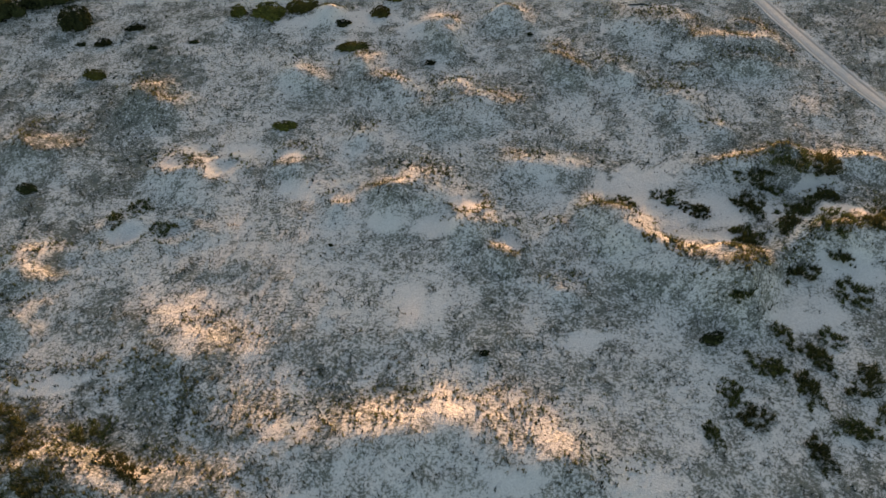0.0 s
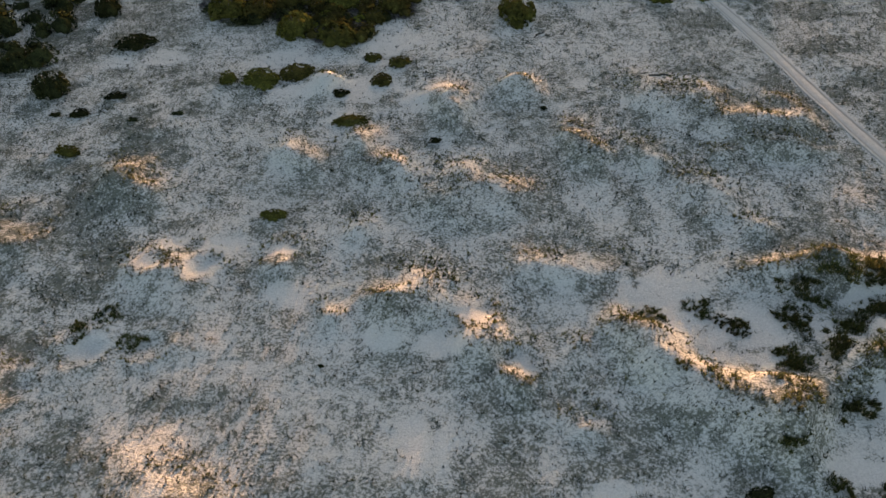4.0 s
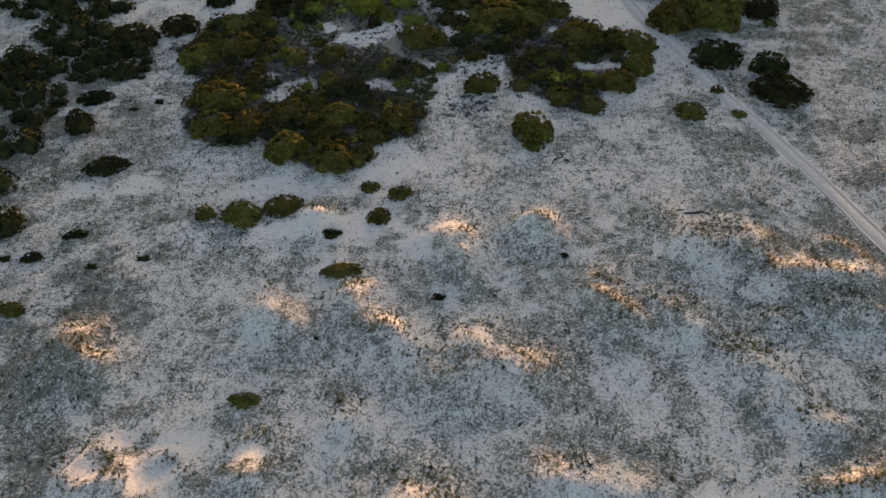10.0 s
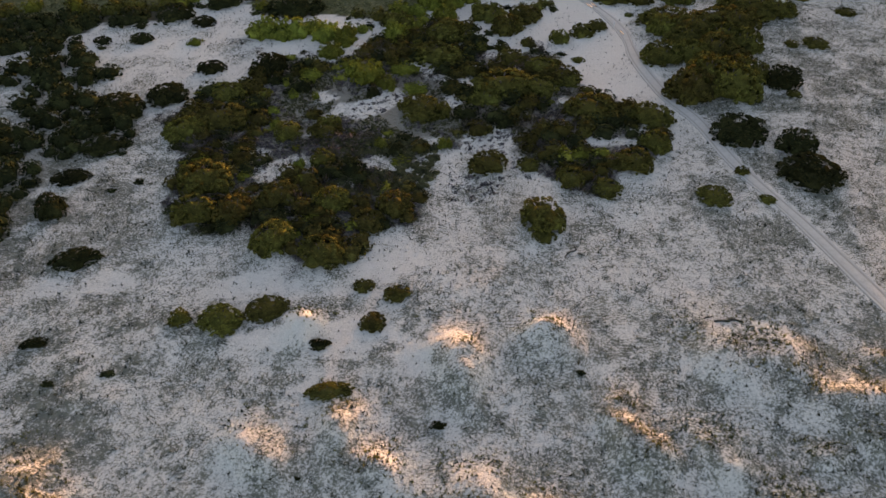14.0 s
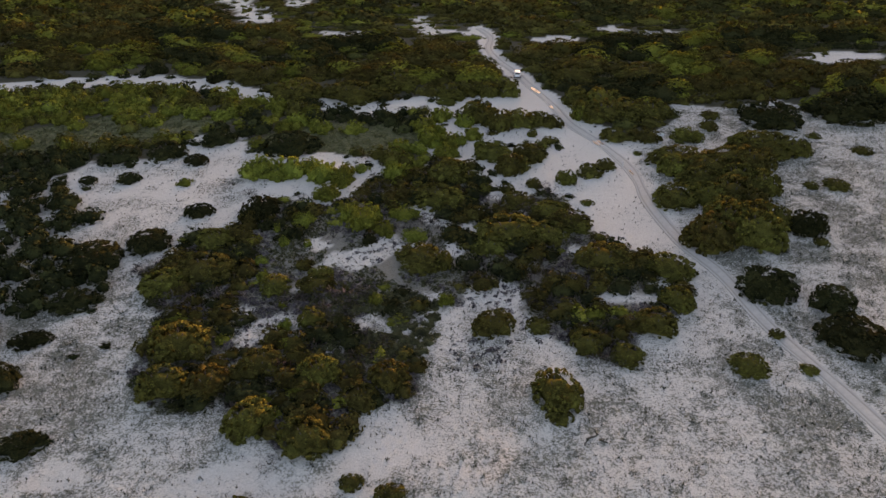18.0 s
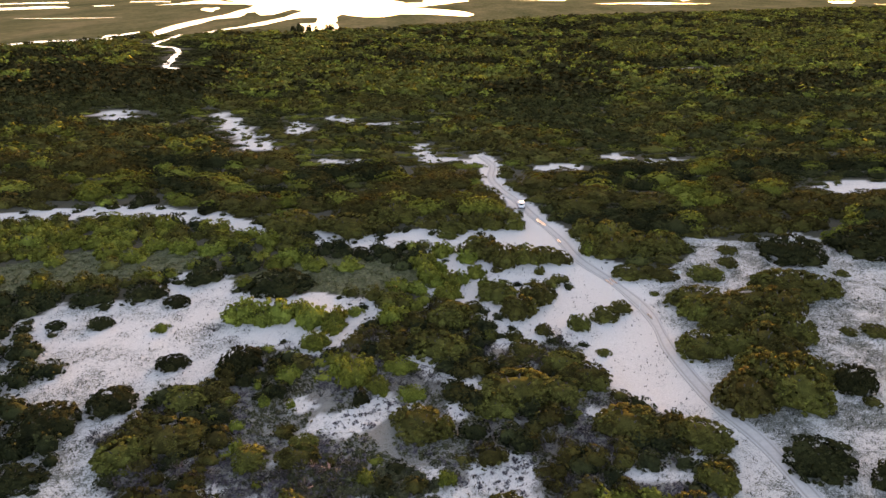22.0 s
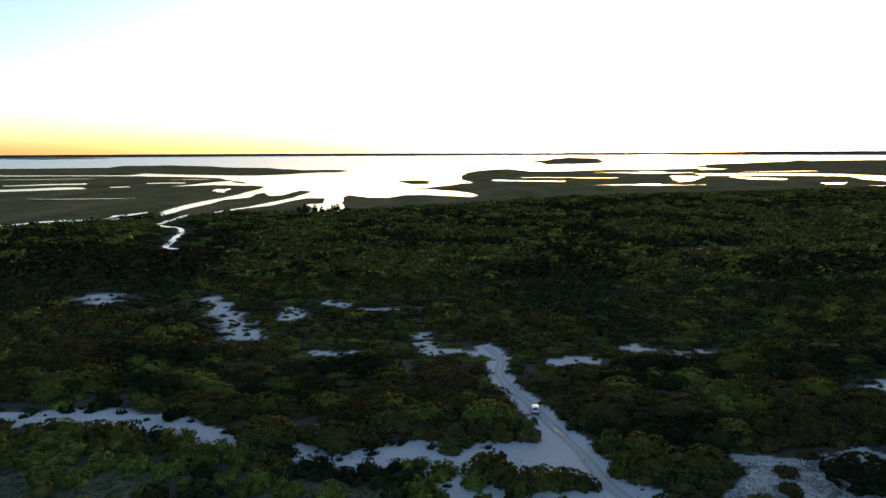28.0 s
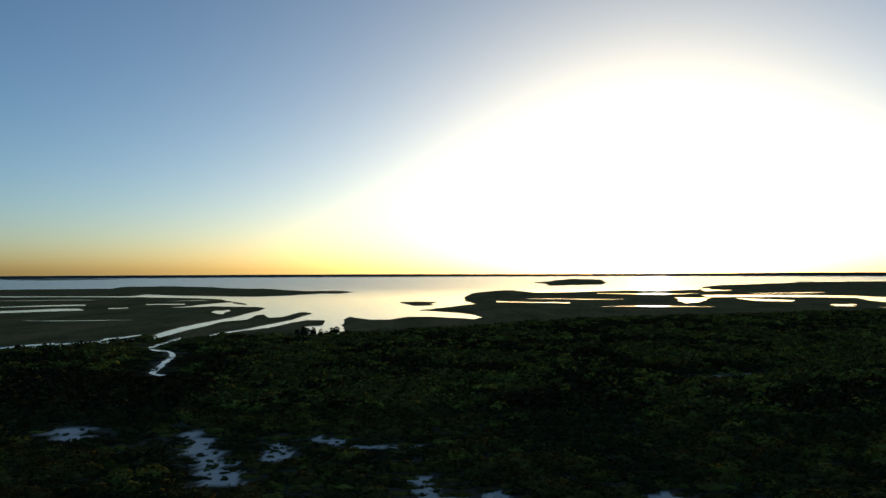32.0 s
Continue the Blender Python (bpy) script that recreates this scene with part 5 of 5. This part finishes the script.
# low scrub and dry twigs of the front thicket, sparse where heath takes over
HEATH_PATCH = [(-34, 166), (-26, 173), (-16, 178), (-7, 173), (1, 164), (2, 153), (-6, 150), (-22, 151), (-33, 156)]
x, y, r = fill(-55, 45, 110, 200, 2.7, [1], 1)
ok = clear_of(x, y, 0.8) & ~(inside(x, y, HEATH_PATCH) & (r.random(len(x)) < 0.75))
x, y = x[ok], y[ok]
tone = fnoise(x, y, 12, 2) + r.uniform(-0.22, 0.22, len(x))
rad = r.uniform(0.9, 2.1, len(x))
for name, sel, protos, mat, label in (("dark_scrub", tone < 0.45, LOW, PINE, "low dark green scrub of the thicket"), ("olive_scrub", (tone >= 0.45) & (tone < 0.57), LOW, OLIVE, "low olive scrub of the thicket"), ("green_scrub", (tone >= 0.57) & (tone < 0.66), LOW, GREEN, "low green scrub of the thicket"), ("dry_scrub", tone >= 0.66, DRY, TWIG, "leafless grey twigs of the thicket")):
    scatter(name, places(x[sel], y[sel], rad[sel], rad[sel] * r.uniform(0.4, 0.8, sel.sum()), r), protos, mat, label, "scrub")

# closed bayberry growth in the lobes of the front thicket
x, y, r = fill(-48, 40, 114, 200, 2.9, [1], 41)
lobe = (fnoise(x + 21, y, 14, 2) + 0.16 * step(150, 135, y)) > 0.47
ok = clear_of(x, y, 0.72) & lobe & ~(inside(x, y, HEATH_PATCH) & (r.random(len(x)) < 0.85))
x, y = x[ok], y[ok]
rad = r.uniform(1.3, 2.7, len(x))
dusk = r.random(len(x)) < 0.35
for name, sel, mat, label in (("bayberry_thicket", ~dusk, OLIVE, "closed olive bayberry growth of the dune thicket"), ("dusky_thicket", dusk, PINE, "closed dark green growth of the dune thicket")):
    scatter(name, places(x[sel], y[sel], rad[sel], rad[sel] * r.uniform(0.55, 0.95, sel.sum()), r), MID, mat, label, "thicket")

# low heath that covers the ground of the front thicket
x, y, r = fill(-55, 45, 110, 200, 0.72, [1], 31)
ok = clear_of(x, y, 0.7) & (fnoise(x + 9, y, 4.5, 3) > 0.35)
x, y = x[ok], y[ok]
tone = fnoise(x + 60, y, 9, 2) + r.uniform(-0.16, 0.16, len(x))
rad = r.uniform(0.25, 0.68, len(x))
for name, sel, mat, label in (("green_heath", tone < 0.56, HEATHER, "low dull green heath on sand"), ("grey_heath", tone >= 0.56, TWIG, "low grey-mauve leafless heath on sand")):
    scatter(name, places(x[sel], y[sel], rad[sel], rad[sel] * r.uniform(0.5, 1.0, sel.sum()), r), HEATH, mat, label, "heath")

# thin heath on the sand between the thicket's lobes
r = np.random.default_rng(33)
x, y = r.uniform(-34, 16, 2600), r.uniform(132, 178, 2600)
ok = (wooded(x, y) == 0) & (fnoise(x + 30, y, 7, 3) > 0.5) & clear_of(x, y, 1.0)
x, y = x[ok], y[ok]
rad = r.uniform(0.2, 0.5, len(x))
scatter("thin_heath", places(x, y, rad, rad * r.uniform(0.5, 0.9, len(x)), r), HEATH, TWIG, "thin grey heath on open sand", "heath")

# low green heath in the hollow between the lobes
hollow = [(-23, 152), (-10, 153), (-3, 147), (-3, 137), (-10, 131), (-16, 131), (-21, 136)]
x, y = r.uniform(-26, 0, 1500), r.uniform(128, 155, 1500)
ok = inside(x, y, hollow) & clear_of(x, y, 0.8) & (fnoise(x + 80, y, 5, 3) > 0.44)
x, y = x[ok], y[ok]
rad = r.uniform(0.35, 0.95, len(x))
scatter("hollow_heath", places(x, y, rad, rad * r.uniform(0.5, 0.9, len(x)), r), LOW, HEATHER, "low olive-green heath in a sandy hollow", "heath")

# the middle thicket, the dark group
x, y, r = fill(-150, 30, 100, 250, 3.3, [2, 3], 2)
mead = in_meadow(x, y)
ok = clear_of(x, y, 0.8) & (np.abs(x) < 30 + 0.63 * (y - 25)) & ~(mead & (r.random(len(x)) < 0.93))
x, y = x[ok], y[ok]
tone = fnoise(x, y, 16, 2) + r.uniform(-0.1, 0.1, len(x))
rad = r.uniform(1.4, 3.0, len(x))
dark = (x < -50) & (y < 200)
for name, sel, mat, label in (("dark_thicket", dark | (tone < 0.42), PINE, "dense dark green thicket"), ("green_thicket", ~dark & (tone >= 0.42) & (tone < 0.6), GREEN, "bright green young thicket"), ("olive_thicket", ~dark & (tone >= 0.6), OLIVE, "olive bayberry thicket")):
    scatter(name, places(x[sel], y[sel], rad[sel], rad[sel] * r.uniform(0.7, 1.2, sel.sum()), r), MID, mat, label, "thicket")

# low growth of the meadows
x, y, r = fill(-112, 0, 196, 230, 1.15, [2], 6)
ok = in_meadow(x, y) & clear_of(x, y, 0.9)
x, y = x[ok], y[ok]
rad = r.uniform(0.3, 0.85, len(x))
scatter("meadow_growth", places(x, y, rad, rad * r.uniform(0.4, 0.8, len(x)), r), HEATH, MEADOW, "low dull green growth in a clearing", "meadow")

# small shrubs that stray onto the sand along the edges
def strays(name, x0, x1, y0, y1, gap, share, reach, seed, mat, label):
    r = np.random.default_rng(seed)
    gx, gy = np.meshgrid(np.arange(x0, x1, gap), np.arange(y0, y1, gap))
    x = (gx + r.uniform(-0.5, 0.5, gx.shape) * gap).ravel()
    y = (gy + r.uniform(-0.5, 0.5, gy.shape) * gap).ravel()
    near = np.zeros(len(x), bool)
    for a in range(6):
        near |= wooded(x + reach * math.cos(a * 1.047), y + reach * math.sin(a * 1.047)) > 0
    ok = near & (wooded(x, y) == 0) & (r.random(len(x)) < share) & (np.abs(x) < 34 + 0.62 * (y - 60)) & (off_line(x, y, TRACK) > 3.6)
    x, y = x[ok], y[ok]
    ok = clear_of(x, y, 1.0)
    x, y = x[ok], y[ok]
    rad = r.uniform(0.45, 1.7, len(x))
    scatter(name, places(x, y, rad, rad * r.uniform(0.5, 0.9, len(x)), r), LOW, mat, label, "scrub")


strays("low_dark_scrub", -115, 30, 180, 262, 2.3, 0.4, 4.0, 21, PINE, "small dark shrubs scattered along sandy edges")
strays("low_olive_scrub", -160, 130, 262, 400, 2.6, 0.28, 4.0, 22, OLIVE, "small olive shrubs in the sandy gaps of the woods")

# the woods, near and far
def snug(x, y, rad):
    """Small plants where a wide mound would spread over sand, track or creek."""
    room = np.ones(len(x), bool)
    for k in range(8):
        a = k * math.pi / 4
        room &= wooded(x + 1.25 * rad * math.cos(a), y + 0.75 * rad * math.sin(a)) == 4
    tight = np.clip(off_line(x, y, TRACK) - 1.9, 0.8, 3.2)
    return np.where(room, rad, np.minimum(np.minimum(rad, 3.2), tight))


def woods(prefix, x, y, rad, hgt, protos, r, lump, where):
    tone = fnoise(x, y, lump, 3) + r.uniform(-0.17, 0.17, len(x)) + 0.3 * step(105, 150, -x) * step(345, 375, y) * step(640, 560, y)
    hgt = hgt * (1 + 0.2 * step(50, 75, x) * step(300, 250, y))
    hgt = hgt * (0.3 + 0.7 * step(0, 16, gap_off(x, y, GAPS))) * (0.2 + 0.8 * step(6, 36, off_line(x, y, CREEK)))
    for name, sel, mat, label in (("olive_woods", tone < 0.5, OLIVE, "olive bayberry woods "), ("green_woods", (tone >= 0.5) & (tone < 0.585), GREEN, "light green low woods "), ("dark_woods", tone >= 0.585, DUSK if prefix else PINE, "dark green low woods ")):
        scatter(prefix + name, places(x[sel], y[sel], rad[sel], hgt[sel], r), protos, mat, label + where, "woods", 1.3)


x, y, r = fill(-190, 170, 205, 305, 5.7, [4], 3)
ok = (np.abs(x) < 40 + 0.62 * (y - 60)) & clear_of(x, y, 0.75)
x, y = x[ok], y[ok]
rad = snug(x, y, np.where(r.random(len(x)) < 0.4, r.uniform(2.0, 3.3, len(x)), r.uniform(3.6, 5.6, len(x))))
small = rad < 3.4
woods("", x[~small], y[~small], rad[~small], rad[~small] * r.uniform(0.62, 0.92, (~small).sum()), WIDE, r, 26, "behind the dunes")
woods("small_", x[small], y[small], rad[small], rad[small] * r.uniform(0.6, 1.0, small.sum()), MID, r, 26, "between the mounds behind the dunes")
x, y, r = fill(-260, 260, 303, 430, 5.7, [4], 8)
ok = np.abs(x) < 30 + 0.62 * (y - 70)
x, y = x[ok], y[ok]
rad = snug(x, y, np.where(r.random(len(x)) < 0.4, r.uniform(2.2, 3.4, len(x)), r.uniform(3.4, 5.4, len(x))))
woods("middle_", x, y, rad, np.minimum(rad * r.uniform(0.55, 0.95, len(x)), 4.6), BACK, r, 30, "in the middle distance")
x, y, r = fill(-520, 560, 427, 680, 6.8, [4], 4)
ok = np.abs(x) < 40 + 0.62 * (y - 85)
xa, ya = x[ok], y[ok]
x, y, r = fill(-900, 1000, 678, 1290, 11.5, [4], 5)
ok = np.abs(x) < 40 + 0.62 * (y - 85)
x, y = np.concatenate([xa, x[ok]]), np.concatenate([ya, y[ok]])
rad = np.where(y < 678, 1.1, 1.65) * r.uniform(3.0, 5.0, len(x))
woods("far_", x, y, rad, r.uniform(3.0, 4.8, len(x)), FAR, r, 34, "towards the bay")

# ---------------------------------------------------------------- beach grass
def tuft_proto(seed, blades):
    r = np.random.default_rng(seed)
    a = r.uniform(0, 6.28, blades)
    lean = r.uniform(0.2, 0.9, blades)
    foot = r.uniform(-0.35, 0.35, (blades, 2))
    tip = foot + np.stack([np.cos(a), np.sin(a)], 1) * lean[:, None]
    side = np.stack([-np.sin(a), np.cos(a)], 1) * 0.2
    v = np.concatenate([np.c_[foot - side, np.zeros(blades)], np.c_[foot + side, np.zeros(blades)], np.c_[tip, r.uniform(0.6, 1.0, blades)]])
    k = np.arange(blades)
    n = r.normal(size=(3 * blades, 3)) * 0.35 + (0, 0, 1)
    return v, np.stack([k + blades, k, k + 2 * blades], 1), n / np.linalg.norm(n, axis=1)[:, None]


r = np.random.default_rng(11)
n = 500000
x, y = r.uniform(-80, 100, n), r.uniform(12, 232, n)
ok = (r.random(n) < sward(x, y)) & (wooded(x, y) == 0)
x, y = x[ok], y[ok]
size = 0.08 + 0.36 * r.random(len(x)) ** 3.2
size = size * np.where((y < 40) & (x < -8), 1.15, 1.0)
scatter("beach_grass", places(x, y, size, size * 1.1, r), [tuft_proto(k, 3) for k in range(6)], GRASS, "sparse tufts of beach grass on the dunes", "grass")

# taller yellow-green grass that holds the crests and ridges
RIDGE_GRASS = leaf_material("ridge_grass", (0.085, 0.08, 0.03), (0.18, 0.15, 0.058), (0.28, 0.22, 0.09), 0.15, 0.05)
px, py = [], []
for cx, cy, rx, ry, h in CRESTS:
    k = int(20 + 17 * rx * ry)
    px.append(cx + r.normal(size=k) * rx * 0.75)
    py.append(cy + 0.4 + r.normal(size=k) * ry * 0.8)
for line in RIDGES:
    for (x0, y0), (x1, y1) in zip(line, line[1:]):
        k = int(16 * math.hypot(x1 - x0, y1 - y0))
        q = r.random(k)
        px.append(x0 + (x1 - x0) * q + r.normal(size=k) * 0.6)
        py.append(y0 + (y1 - y0) * q + r.normal(size=k) * 0.7)
for cx, cy, rad, deep in BOWLS:
    k = int(26 * rad)
    a = r.uniform(0, 6.28, k)
    px.append(cx + np.cos(a) * rad * r.uniform(1.4, 2.0, k))
    py.append(cy + np.sin(a) * rad * r.uniform(1.3, 1.8, k))
px.append(r.uniform(-46, -22, 2200))
py.append(r.uniform(18, 41, 2200))
x, y = np.concatenate(px), np.concatenate(py)
ok = (fnoise(x, y, 3.0, 2) > 0.42) & (off_line(x, y, TRACK) > 3)
for cx, cy, rad, deep in BOWLS:
    ok &= np.hypot(x - cx, y - cy) > rad * 1.05
x, y = x[ok], y[ok]
size = r.uniform(0.12, 0.36, len(x))
scatter("ridge_grass", places(x, y, size, size * 1.2, r), [tuft_proto(20 + k, 7) for k in range(5)], RIDGE_GRASS, "yellow-green grass along the dune crests", "grass")
